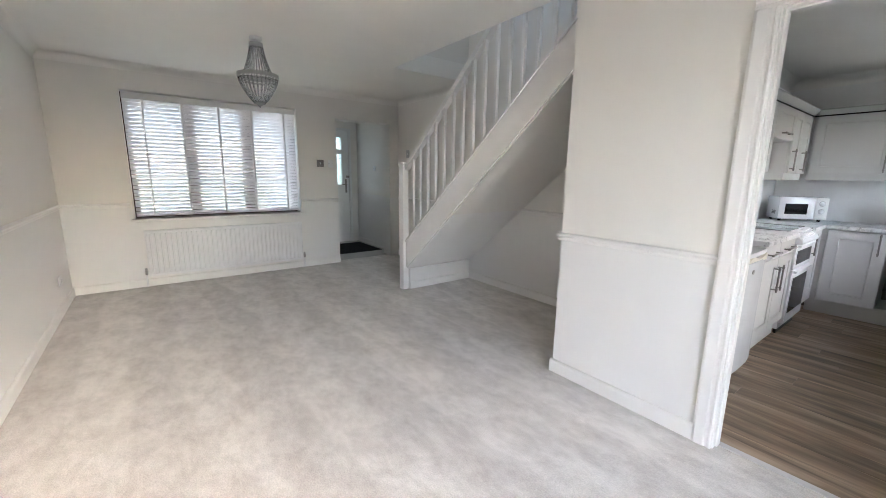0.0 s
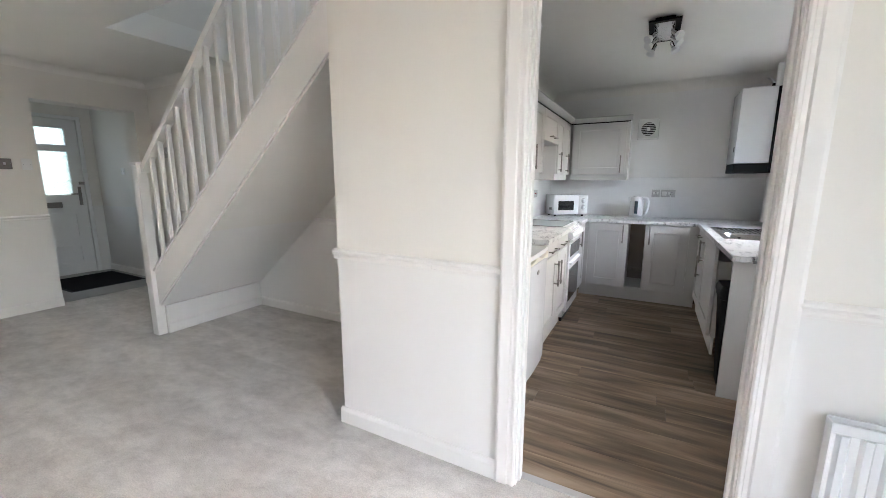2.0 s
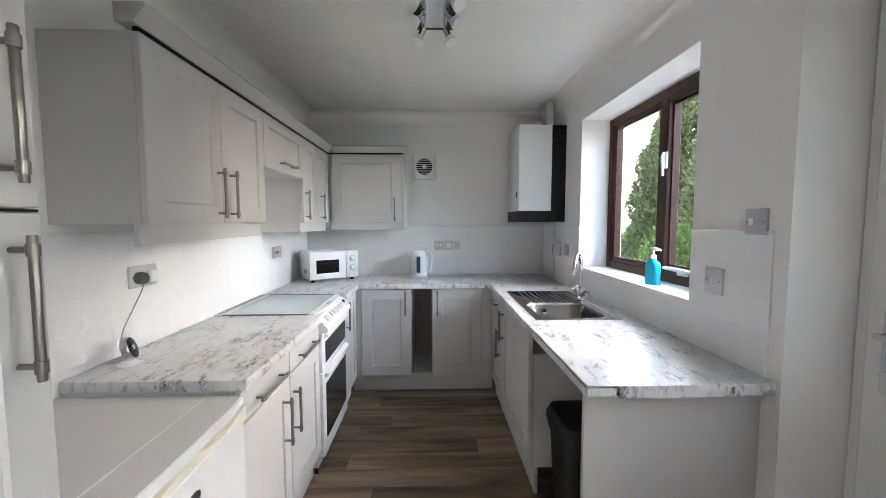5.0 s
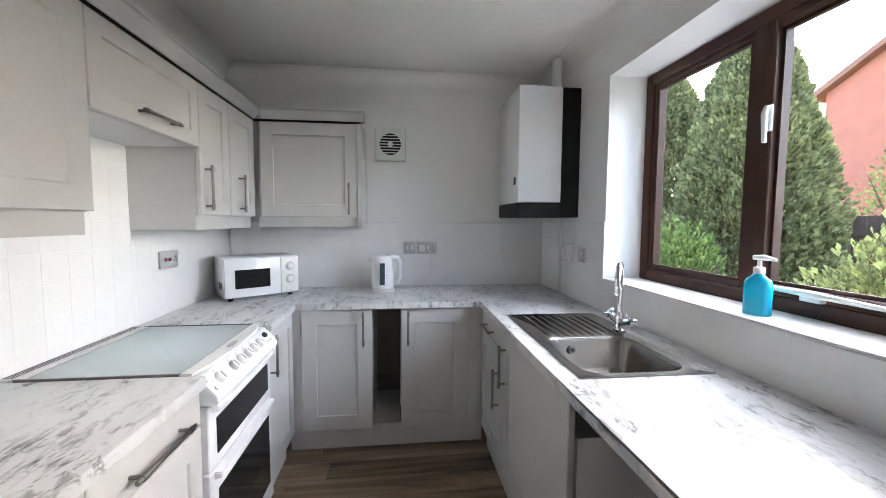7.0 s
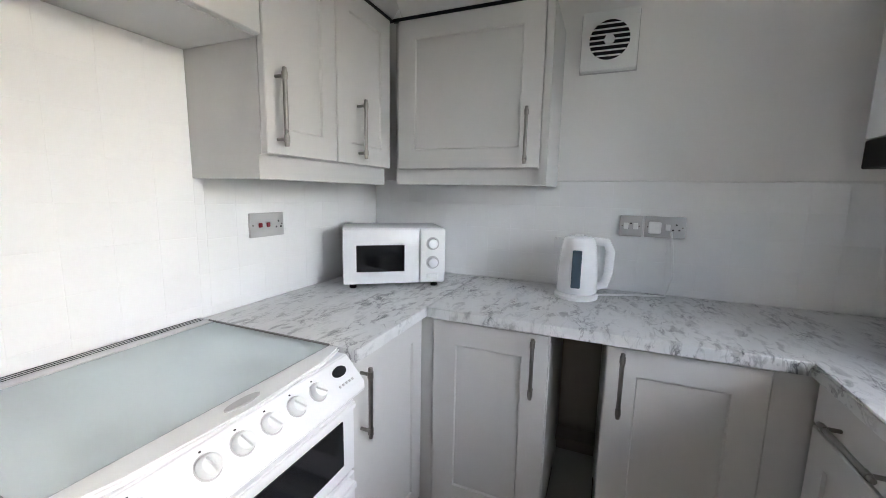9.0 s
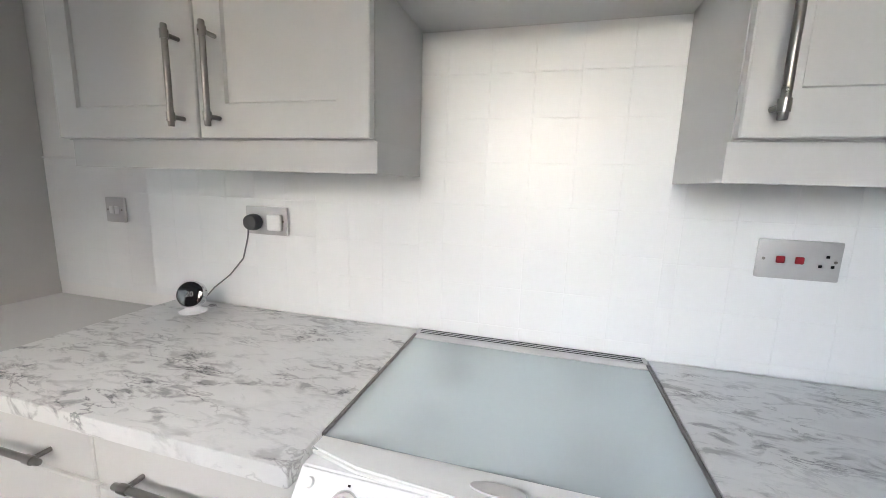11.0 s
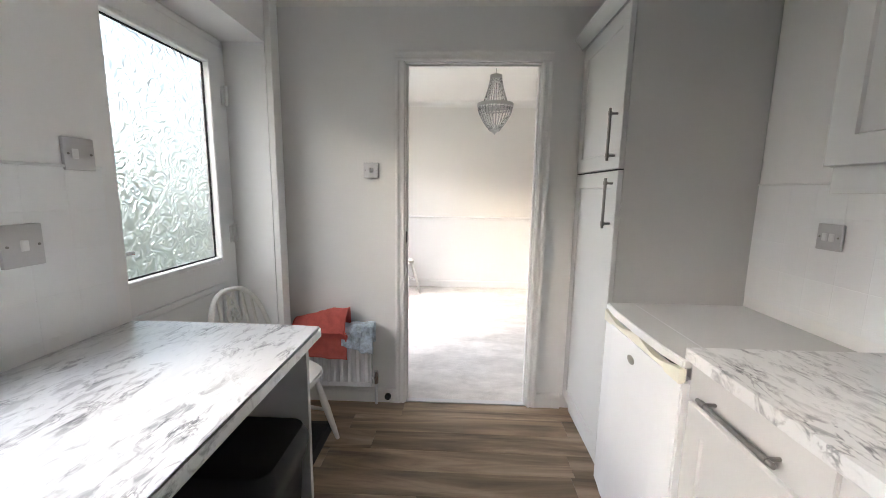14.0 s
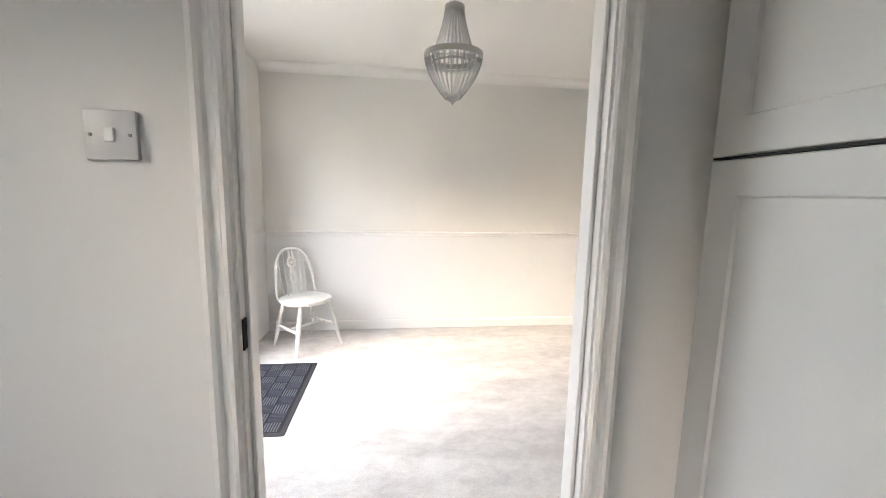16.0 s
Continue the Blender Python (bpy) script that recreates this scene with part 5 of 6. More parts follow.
def radiator(name, label, m, w, z0, z1, valve_side=1, n=None):
    """A pressed panel radiator: local x along the wall, -y into the room."""
    ob = thing(name, label, "radiator", m)
    n = n or max(4, round(w / 0.05))
    bm = bmesh.new()
    o = [(0.0, -0.05)]
    p = w / n
    q = -0.061 if w < 1 else -0.056
    for k in range(n):
        o += [(p * k + p * 0.18, -0.05), (p * k + p * 0.34, q), (p * k + p * 0.66, q), (p * k + p * 0.82, -0.05)]
    o += [(w, -0.05), (w, -0.044), (0, -0.044)]
    prism(bm, o, z0 + 0.03, z1 - 0.03)
    for a, b in ((z0, z0 + 0.03), (z1 - 0.03, z1 - 0.004)):
        box(bm, 0, w, -0.055, -0.044, a, b, bev=0.003)
    part("front_panel", bm, WHITE, ob)
    part("back_panel", boxed(0.01, w - 0.01, -0.03, -0.02, z0 + 0.01, z1 - 0.01), WHITE, ob)
    bm = boxed(0.0, w, -0.052, -0.016, z1 - 0.012, z1 - 0.008)
    for a, b in ((-0.0625, -0.052), (-0.0165, -0.009)):
        box(bm, -0.004, w + 0.004, a, b, z1 - 0.02, z1 + 0.006, bev=0.003, seg=2)
    part("top_grille", bm, WHITE, ob)
    nb = int(w / 0.05)
    for k in range(nb):
        part("grille_hole", lathe(bmesh.new(), [(0.009, 0), (0.009, 0.0012)], (0.03 + k * w / nb, -0.034, z1 - 0.0085), 12), HOLE_SHADE, ob)
    for x in (-0.006, w):
        part("side_panel", boxed(x, x + 0.006, -0.06, -0.014, z0 + 0.01, z1 + 0.004, bev=0.001), WHITE, ob)
    part("bracket", boxed(0.1, w - 0.1, -0.02, 0.0, z0 + 0.1, z0 + 0.14), WHITE, ob)
    for s in ((-1, 1) if valve_side == 0 else (valve_side,)):
        x = (w + 0.03) if s > 0 else -0.03
        bm = tube(bmesh.new(), [(x - s * 0.03, -0.035, z0 + 0.05), (x, -0.035, z0 + 0.05), (x, -0.035, z0 - 0.02), (x, -0.035, 0.0)], 0.0085, 10)
        part("pipe", bm, WHITE, ob, "", True)
        part("valve", tube(bmesh.new(), [(x, -0.035, z0 + 0.02), (x, -0.035, z0 + 0.06), (x, -0.035, z0 + 0.10)], [0.014, 0.018, 0.012], 12), CHROME, ob, "chrome radiator valve", True)


def cloth(name, label, m, w, front, back, mat, seed, hem=0.0, lift=0.0):
    """A cloth folded over the top of a radiator."""
    ob = thing(name, label, "towel", m)
    bm = bmesh.new()
    rnd = random.Random(seed)
    prof = [(0.03, -back), (0.034, 0.0), (0.024, 0.018 + lift), (-0.012, 0.024 + lift), (-0.05, 0.012 + lift * 0.7), (-0.062 - lift * 0.3, -0.02), (-0.053, -front * 0.35), (-0.056, -front * 0.7), (-0.058, -front)]
    P = []
    for a, b in zip(prof, prof[1:]):
        for k in range(4):
            P.append((a[0] + (b[0] - a[0]) * k / 4, a[1] + (b[1] - a[1]) * k / 4))
    P.append(prof[-1])
    nu = 28
    grid = []
    for i in range(nu + 1):
        u = i / nu
        row = []
        swell = 0.35 + 0.9 * u * (1.25 - 0.35 * u) if lift else 1.0
        for j, (y, z) in enumerate(P):
            s = j / len(P)
            if z > 0:
                z *= swell
            nz = noise.noise((u * 5 + seed, s * 3, seed * 1.7))
            n2 = noise.noise((u * 14 + seed, s * 8, seed))
            drop = max(0, s - 0.5)
            skew = hem * (u - 0.5) * drop * 2
            row.append(bm.verts.new((u * w + 0.02 * nz * s, y - 0.012 * abs(nz) * (1 + 2 * drop) - 0.004 * n2 - 0.004, z + 0.012 * nz + 0.010 * max(0, n2) - skew)))
        grid.append(row)
    for i in range(nu):
        for j in range(len(P) - 1):
            bm.faces.new((grid[i][j], grid[i + 1][j], grid[i + 1][j + 1], grid[i][j + 1]))
    c = part("cloth", bm, mat, ob, "", True)
    md = c.modifiers.new("thick", "SOLIDIFY")
    md.thickness = 0.006
    md.offset = 0
    return ob


def chair(label, m):
    """A painted hoop-back kitchen chair; local -y is the front, z up from the floor."""
    ob = thing("hoop_back_chair", label, "chair", m, "painted hoop-back chairs")
    out = []
    for k in range(32):
        a = 2 * math.pi * k / 32
        c, s = math.cos(a), math.sin(a)
        r = 0.21
        x = r * math.copysign(abs(c) ** 0.75, c) * (1.0 - 0.10 * max(0, s))
        y = r * math.copysign(abs(s) ** 0.8, s)
        out.append((x, y))
    bm = prism(bmesh.new(), out, 0.405, 0.435, bev=0.008)
    part("seat", bm, CHAIRW, ob, "", True)
    legs = []
    for sx, sy in ((1, -1), (-1, -1), (1, 1), (-1, 1)):
        a, b = Vector((sx * 0.13, sy * 0.13, 0.41)), Vector((sx * (0.225 if sy < 0 else 0.19), sy * 0.20, 0.0))
        pts = [a + (b - a) * t for t in (0, 0.2, 0.5, 0.8, 1)]
        part("leg", tube(bmesh.new(), pts, [0.013, 0.016, 0.0195, 0.015, 0.011], 12), CHAIRW, ob, "", True)
        legs.append((a, b))
    at = lambda k, t: legs[k][0] + (legs[k][1] - legs[k][0]) * t
    mids = []
    for p, q in ((0, 2), (1, 3)):
        a, b = at(p, 0.55), at(q, 0.55)
        mids.append((a + b) / 2)
        part("stretcher", tube(bmesh.new(), [a, (a + b) / 2, b], [0.008, 0.0125, 0.008], 10), CHAIRW, ob, "", True)
    part("stretcher", tube(bmesh.new(), [mids[0], (mids[0] + mids[1]) / 2, mids[1]], [0.008, 0.012, 0.008], 10), CHAIRW, ob, "", True)
    lean = lambda z: 0.155 + 0.20 * (z - 0.43)
    hoop = []
    for k in range(25):
        a = math.pi * k / 24
        z = 0.43 + 0.41 * math.sin(a) ** 0.8
        hoop.append((0.185 * math.copysign(abs(math.cos(a)) ** 0.7, math.cos(a)), lean(z) - 0.03 * abs(math.cos(a)), z))
    part("hoop", tube(bmesh.new(), hoop, 0.0125, 12), CHAIRW, ob, "", True)
    for x in (-0.125, -0.075, 0.075, 0.125):
        zt = 0.43 + 0.41 * (1 - (abs(x) / 0.185) ** (2 / 0.7)) ** 0.4 - 0.004
        part("spindle", tube(bmesh.new(), [(x * 0.85, lean(0.43), 0.43), (x, lean((0.43 + zt) / 2), (0.43 + zt) / 2), (x, lean(zt), zt)], [0.007, 0.009, 0.0065], 10), CHAIRW, ob, "", True)
    # pierced splat: stem, ring and vase shapes, leaning with the back
    th = 0.011
    sh = Matrix(((1, 0, 0, 0), (0, 0.2, 1, 0.155 - 0.2 * 0.43), (0, 1, 0, 0), (0, 0, 0, 1)))

    def ring(z0, rx, rz, ix, iz):
        b2 = bmesh.new()
        n = 24
        lp = []
        for d in (-th / 2, th / 2):
            for ax, az in ((rx, rz), (ix, iz)):
                lp.append([b2.verts.new((ax * math.cos(2 * math.pi * k / n), z0 + az * math.sin(2 * math.pi * k / n), d)) for k in range(n)])
        o0, i0, o1, i1 = lp
        for A, B in ((o0, i0), (i0, i1), (i1, o1), (o1, o0)):
            for k in range(n):
                b2.faces.new((A[k - 1], A[k], B[k], B[k - 1]))
        return b2

    bm = bmesh.new()
    merge(bm, ring(0.72, 0.046, 0.05, 0.03, 0.034), sh)
    merge(bm, ring(0.72, 0.015, 0.016, 0.006, 0.006), sh)
    merge(bm, ring(0.585, 0.036, 0.075, 0.014, 0.034), sh)
    for a in range(6):
        c, s = math.cos(a * math.pi / 3), math.sin(a * math.pi / 3)
        pr = bmesh.new()
        prism(pr, [(c * 0.01 - s * 0.003, 0.72 + s * 0.01 + c * 0.003), (c * 0.034 - s * 0.003, 0.72 + s * 0.034 + c * 0.003), (c * 0.034 + s * 0.003, 0.72 + s * 0.034 - c * 0.003), (c * 0.01 + s * 0.003, 0.72 + s * 0.01 - c * 0.003)], -th / 2, th / 2)
        merge(bm, pr, sh)
    for o in ([(-0.032, 0.43), (0.032, 0.43), (0.02, 0.53), (-0.02, 0.53)], [(-0.016, 0.645), (0.016, 0.645), (0.02, 0.68), (-0.02, 0.68)],
              [(-0.03, 0.758), (-0.012, 0.762), (-0.004, 0.80), (-0.022, 0.832)], [(0.03, 0.758), (0.012, 0.762), (0.004, 0.80), (0.022, 0.832)]):
        pr = bmesh.new()
        prism(pr, o, -th / 2, th / 2)
        merge(bm, pr, sh)
    part("splat", bm, CHAIRW, ob, "pierced wheel-pattern splat")
    return ob


LIDGLASS = pane_glass("tinted_lid_glass", 0.025, 0.0, (0.84, 0.9, 0.9))
LIDGLASS.node_tree.nodes["Principled BSDF"].inputs["Transmission Weight"].default_value = 0.6
SUPPORT = material("pale_enamel", (0.72, 0.73, 0.73), 0.35)
LIDGREY = material("grey_fridge_top", (0.52, 0.515, 0.505), 0.45, var=0.03, scale=6)
DARKEDGE = material("dark_metal_edge", (0.16, 0.15, 0.15), 0.35, 0.8)
REDSW = material("red_rocker", (0.26, 0.012, 0.02), 0.35)
CHAIRW = material("chalky_white_chair_paint", (0.78, 0.76, 0.72), 0.5, var=0.07, scale=25, bump=0.08, bump_scale=60)
SOAP = material("turquoise_soap", (0.03, 0.68, 0.92), 0.1)
SOAP.node_tree.nodes["Principled BSDF"].inputs["Transmission Weight"].default_value = 0.5
PINK = material("coral_towel", (0.56, 0.13, 0.11), 0.95, var=0.18, scale=25, bump=0.5, bump_scale=300, spec=0.1)
PALE = material("pale_printed_towel", (0.50, 0.58, 0.66), 0.95, var=0.45, scale=38, bump=0.4, bump_scale=300, spec=0.1)

fridge(); cooker(); sink(); plates(); microwave(); kettle(); thermostat(); pipe_cap(); boiler(); extractor(); spotlight(); soap(); bin_()
radiator("kitchen_radiator", "small white panel radiator draped with towels", pose(2.305, -1.17, 0, 0, 0, 90), 0.47, 0.12, 0.50, 1, 9)
cloth("towel", "coral red towel folded over the radiator", pose(2.345, -1.15, 0.51, 0, 0, 90), 0.32, 0.185, 0.12, PINK, 3, 0.02, 0.07)
cloth("towel", "second fold of the coral red towel", pose(2.343, -1.155, 0.516, 0, 0, 90), 0.33, 0.06, 0.05, PINK, 15, 0.03, 0.075)
cloth("tea_towel", "pale blue printed tea towel over the radiator", pose(2.342, -0.865, 0.508, 0, 0, 90), 0.19, 0.13, 0.1, PALE, 8, 0.05)
chair("white painted hoop-back chair beside the back door", pose(2.86, -1.055, 0, 0, 0, 166))
chair("white painted hoop-back chair in the room corner", pose(-0.31, -0.96, 0, 0, 0, 135))
# ---- windows and doors ----
def glass_pane(parent, x0, x1, y0, y1, z0, z1, mat=GLASS, name="pane"):
    g = part(name, boxed(x0, x1, y0, y1, z0, z1), mat, parent)
    g.visible_shadow = False
    return g


def kitchen_window():
    ob = thing("window_1", "dark brown framed kitchen window with two lights", "window", pose(0, -1.43, 0), kind="structure")
    X0, X1, Z0, Z1 = 3.878, 5.099, 1.082, 2.137
    f = 0.055
    for nm, a in (("frame", (X0, X0 + f, Z0, Z1)), ("frame", (X1 - f, X1, Z0, Z1)), ("frame", (X0 + f, X1 - f, Z0, Z0 + f)), ("frame", (X0 + f, X1 - f, Z1 - f, Z1)),
                  ("mullion", (4.418, 4.47, Z0 + f, Z1 - f))):
        part(nm, boxed(a[0], a[1], -0.06, 0.02, a[2], a[3], bev=0.006), BROWN, ob)
    for nm, x0, x1 in (("casement", X0 + f, 4.418), ("fixed_sash", 4.47, X1 - f)):
        s = 0.034 if nm == "casement" else 0.022
        bm = bmesh.new()
        a, b = Z0 + f, Z1 - f
        for q in ((x0, x0 + s, a, b), (x1 - s, x1, a, b), (x0 + s, x1 - s, a, a + s), (x0 + s, x1 - s, b - s, b)):
            box(bm, q[0], q[1], -0.045, 0.028 if nm == "casement" else 0.008, q[2], q[3], bev=0.004)
        c = part(nm, bm, BROWN, ob)
        glass_pane(c, x0 + s - 0.004, x1 - s + 0.004, -0.012, -0.007, a + s - 0.004, b - s + 0.004)
        bm = bmesh.new()
        g = 0.012
        for q in ((x0 + s, x0 + s + g, a + s, b - s), (x1 - s - g, x1 - s, a + s, b - s), (x0 + s, x1 - s, a + s, a + s + g), (x0 + s, x1 - s, b - s - g, b - s)):
            box(bm, q[0], q[1], -0.006, 0.004, q[2], q[3])
        part("bead", bm, BROWN, c)
    bm = boxed(4.375, 4.395, 0.028, 0.038, 1.70, 1.79, bev=0.003)
    tube(bm, [(4.385, 0.045, 1.785), (4.385, 0.055, 1.76), (4.383, 0.052, 1.66)], [0.009, 0.01, 0.007], 10)
    part("latch", bm, PLASTIC, ob, "white window latch", True)
    bm = tube(bmesh.new(), [(4.35, 0.045, 1.165), (4.2, 0.05, 1.165), (4.0, 0.05, 1.16)], [0.008, 0.011, 0.007], 10)
    box(bm, 4.17, 4.23, 0.026, 0.05, 1.14, 1.156)
    part("stay", bm, PLASTIC, ob, "pale casement stay", True)
    st = structure("window_sill_kitchen", boxed(3.879, 5.098, -1.409, -1.205, 1.0805, 1.086, bev=0.002), TRIM, "white painted kitchen window sill", "window sill")


def living_window():
    ob = thing("window_2", "dark framed three-light window behind a blind", "window", pose(0, 5.50, 0), kind="structure")
    X0, X1, Z0, Z1 = -0.084, 1.774, 0.802, 2.204
    f = 0.06
    for a in ((X0, X0 + f, Z0, Z1), (X1 - f, X1, Z0, Z1), (X0 + f, X1 - f, Z0, Z0 + f), (X0 + f, X1 - f, Z1 - f, Z1)):
        part("frame", boxed(a[0], a[1], -0.03, 0.05, a[2], a[3], bev=0.005), BROWN, ob)
    for x in (0.535, 1.155):
        part("mullion", boxed(x - 0.06, x + 0.06, -0.035, 0.05, Z0 + f, Z1 - f, bev=0.005), BROWN, ob)
    for a, b in ((X0 + f, 0.475), (0.595, 1.095), (1.215, X1 - f)):
        glass_pane(ob, a, b, 0.0, 0.006, Z0 + f, Z1 - f)
    structure("window_sill_living", boxed(-0.125, 1.815, 5.29, 5.47, 0.772, 0.80, bev=0.006), TRIM, "white painted window board", "window sill", True)
    bl = thing("venetian_blind", "white slatted venetian blind, lowered and half open", "blind", pose(0, 5.40, 0))
    part("headrail", boxed(X0 + 0.01, X1 - 0.01, -0.03, 0.03, 2.12, 2.19, bev=0.003), TRIM, bl)
    n = 31
    me = None
    for k in range(n):
        z = 0.862 + (2.115 - 0.862) * k / (n - 1)
        if me is None:
            bm = boxed(X0 + 0.012, X1 - 0.012, -0.024, 0.024, -0.0014, 0.0014, bev=0.0008)
            bmesh.ops.transform(bm, matrix=Matrix.Rotation(radians(-50), 4, "X"), verts=bm.verts)
            s = part("slat", bm, SLAT, bl)
            me = s.data
        else:
            s = new("slat", me)
            s.parent = bl
        s.location = (0, 0, z)
    part("bottom_rail", boxed(X0 + 0.012, X1 - 0.012, -0.025, 0.025, 0.822, 0.842, bev=0.003), SLAT, bl)
    for x in (0.10, 0.47, 0.85, 1.22, 1.62):
        part("ladder_tape", boxed(x - 0.009, x + 0.009, -0.0285, -0.0275, 0.84, 2.12), SLAT, bl)
        part("ladder_tape", boxed(x - 0.009, x + 0.009, 0.0275, 0.0285, 0.84, 2.12), SLAT, bl)


def back_door():
    ob = thing("door_1", "white plastic back door with patterned glass", "door", pose(0, -1.46, 0), kind="structure")
    for a in ((2.472, 2.50, 0.0, 2.078), (3.40, 3.435, 0.0, 2.078), (2.50, 3.40, 2.04, 2.078)):
        part("frame", boxed(a[0], a[1], -0.055, 0.03, a[2], a[3], bev=0.004), PLASTIC, ob)
    bm = wall_slab("x", -0.03, 0.035, 2.502, 3.398, 0.02, 2.038, [(2.605, 3.265, 0.95, 1.95)])
    leaf = part("leaf", bm, PLASTIC, ob)
    bm = bmesh.new()
    for q in ((2.60, 2.622, 0.945, 1.955), (3.248, 3.27, 0.945, 1.955), (2.622, 3.248, 0.945, 0.967), (2.622, 3.248, 1.933, 1.955)):
        box(bm, q[0], q[1], 0.0, 0.043, q[2], q[3], bev=0.004)
    part("bead", bm, PLASTIC, leaf)
    part("gasket", wall_slab("x", 0.0, 0.012, 2.618, 3.252, 0.963, 1.937, [(2.628, 3.242, 0.973, 1.927)]), BLACK, leaf)
    glass_pane(leaf, 2.618, 3.252, 0.0, 0.006, 0.963, 1.937, OBSCURE)
    part("lower_panel", boxed(2.64, 3.23, 0.035, 0.042, 0.16, 0.80, bev=0.004), PLASTIC, leaf)
    part("lower_moulding", wall_slab("x", 0.035, 0.05, 2.61, 3.26, 0.13, 0.83, [(2.635, 3.235, 0.155, 0.805)]), PLASTIC, leaf)
    bm = boxed(3.32, 3.355, 0.035, 0.043, 0.92, 1.16, bev=0.004)
    tube(bm, [(3.337, 0.04, 1.09), (3.337, 0.08, 1.09), (3.30, 0.085, 1.09), (3.22, 0.085, 1.085)], 0.009, 10)
    tube(bm, [(3.337, 0.042, 0.975), (3.337, 0.05, 0.975)], 0.013, 12)
    part("handle", bm, CHROME, leaf, "chrome lever handle on a plate", True)
    for z in (0.35, 1.08, 1.80):
        part("hinge", tube(boxed(2.478, 2.53, 0.03, 0.045, z - 0.045, z + 0.045, bev=0.003), [(2.50, 0.048, z - 0.05), (2.50, 0.048, z + 0.05)], 0.011, 12), PLASTIC, ob, "white flag hinge", True)
    tr = thing("pipe_boxing", "white painted corner boxing beside the back door", "boxing", pose(0, 0, 0), kind="structure")
    part("board", boxed(2.395, 2.468, -1.209, -1.175, 0, KC - 0.01, bev=0.003), TRIM, tr)


def front_door():
    ob = thing("door_2", "white panelled front door with two small lights", "door", pose(0, 7.06, 0), kind="structure")
    for a in ((2.382, 2.43, 0, 2.198), (3.25, 3.298, 0, 2.198), (2.43, 3.25, 2.15, 2.198)):
        part("frame", boxed(a[0], a[1], -0.06, 0.03, a[2], a[3], bev=0.004), PLASTIC, ob)
    leaf = part("leaf", wall_slab("x", -0.03, 0.02, 2.432, 3.248, 0.006, 2.148, [(2.56, 3.12, 1.80, 2.03), (2.56, 3.12, 1.13, 1.72)]), PLASTIC, ob)
    for z0, z1 in ((1.80, 2.03), (1.13, 1.72)):
        glass_pane(leaf, 2.56, 3.12, -0.005, 0.003, z0, z1, OBSCURE)
        part("bead", wall_slab("x", -0.04, -0.03, 2.545, 3.135, z0 - 0.015, z1 + 0.015, [(2.565, 3.115, z0 + 0.005, z1 - 0.005)]), PLASTIC, leaf)
    for z0, z1 in ((0.16, 0.42), (0.50, 0.88)):
        part("panel_moulding", wall_slab("x", -0.038, -0.03, 2.55, 3.13, z0, z1, [(2.57, 3.11, z0 + 0.02, z1 - 0.02)]), PLASTIC, leaf)
    part("letter_plate", boxed(2.72, 2.98, -0.04, -0.03, 0.955, 1.03, bev=0.003), STEEL, leaf, "metal letter plate")
    bm = boxed(3.17, 3.205, -0.04, -0.03, 0.98, 1.24, bev=0.003)
    tube(bm, [(3.19, -0.04, 1.14), (3.19, -0.07, 1.14), (3.08, -0.075, 1.14)], 0.009, 10)
    part("handle", bm, STEEL, leaf, "metal lever handle", True)
    part("chain", boxed(3.19, 3.26, -0.05, -0.03, 1.27, 1.31, bev=0.003), STEEL, leaf, "door chain keep")


def garden_door():
    ob = thing("door_3", "white framed glazed garden doors", "door", pose(0, -1.52, 0), kind="structure")
    for a in ((0.052, 0.12, 0, 2.078), (1.38, 1.448, 0, 2.078), (0.12, 1.38, 2.0, 2.078), (0.12, 1.38, 0, 0.2), (0.68, 0.82, 0.2, 2.0)):
        part("frame", boxed(a[0], a[1], -0.04, 0.04, a[2], a[3], bev=0.004), PLASTIC, ob)
    for a, b in ((0.12, 0.68), (0.82, 1.38)):
        glass_pane(ob, a, b, -0.004, 0.004, 0.2, 2.0)


SLAT = material("faux_wood_slat", (0.82, 0.79, 0.77), 0.45, var=0.03)
_n, _l = SLAT.node_tree.nodes, SLAT.node_tree.links
_tr, _mx = _n.new("ShaderNodeBsdfTranslucent"), _n.new("ShaderNodeMixShader")
_tr.inputs["Color"].default_value = (0.9, 0.84, 0.82, 1)
_mx.inputs[0].default_value = 0.4
_l.new(_n["Principled BSDF"].outputs[0], _mx.inputs[1])
_l.new(_tr.outputs[0], _mx.inputs[2])
_l.new(_mx.outputs[0], _n["Material Output"].inputs["Surface"])
kitchen_window(); living_window(); back_door(); front_door(); garden_door()
radiator("living_radiator", "long white double-panel radiator under the window", pose(-0.02, 5.33, 0), 1.77, 0.125, 0.66, 0, 34)
radiator("living_radiator", "white panel radiator beside the kitchen doorway", pose(2.215, -0.685, 0, 0, 0, -90), 0.62, 0.13, 0.64, 0, 12)


# ---- living room things ----
CRYSTAL = pane_glass("crystal_bead", 0.02, 0.0, (0.84, 0.85, 0.87))
CRYSTAL.node_tree.nodes["Principled BSDF"].inputs["IOR"].default_value = 1.5
SILVER = material("brushed_silver", (0.42, 0.41, 0.40), 0.35, 1.0)


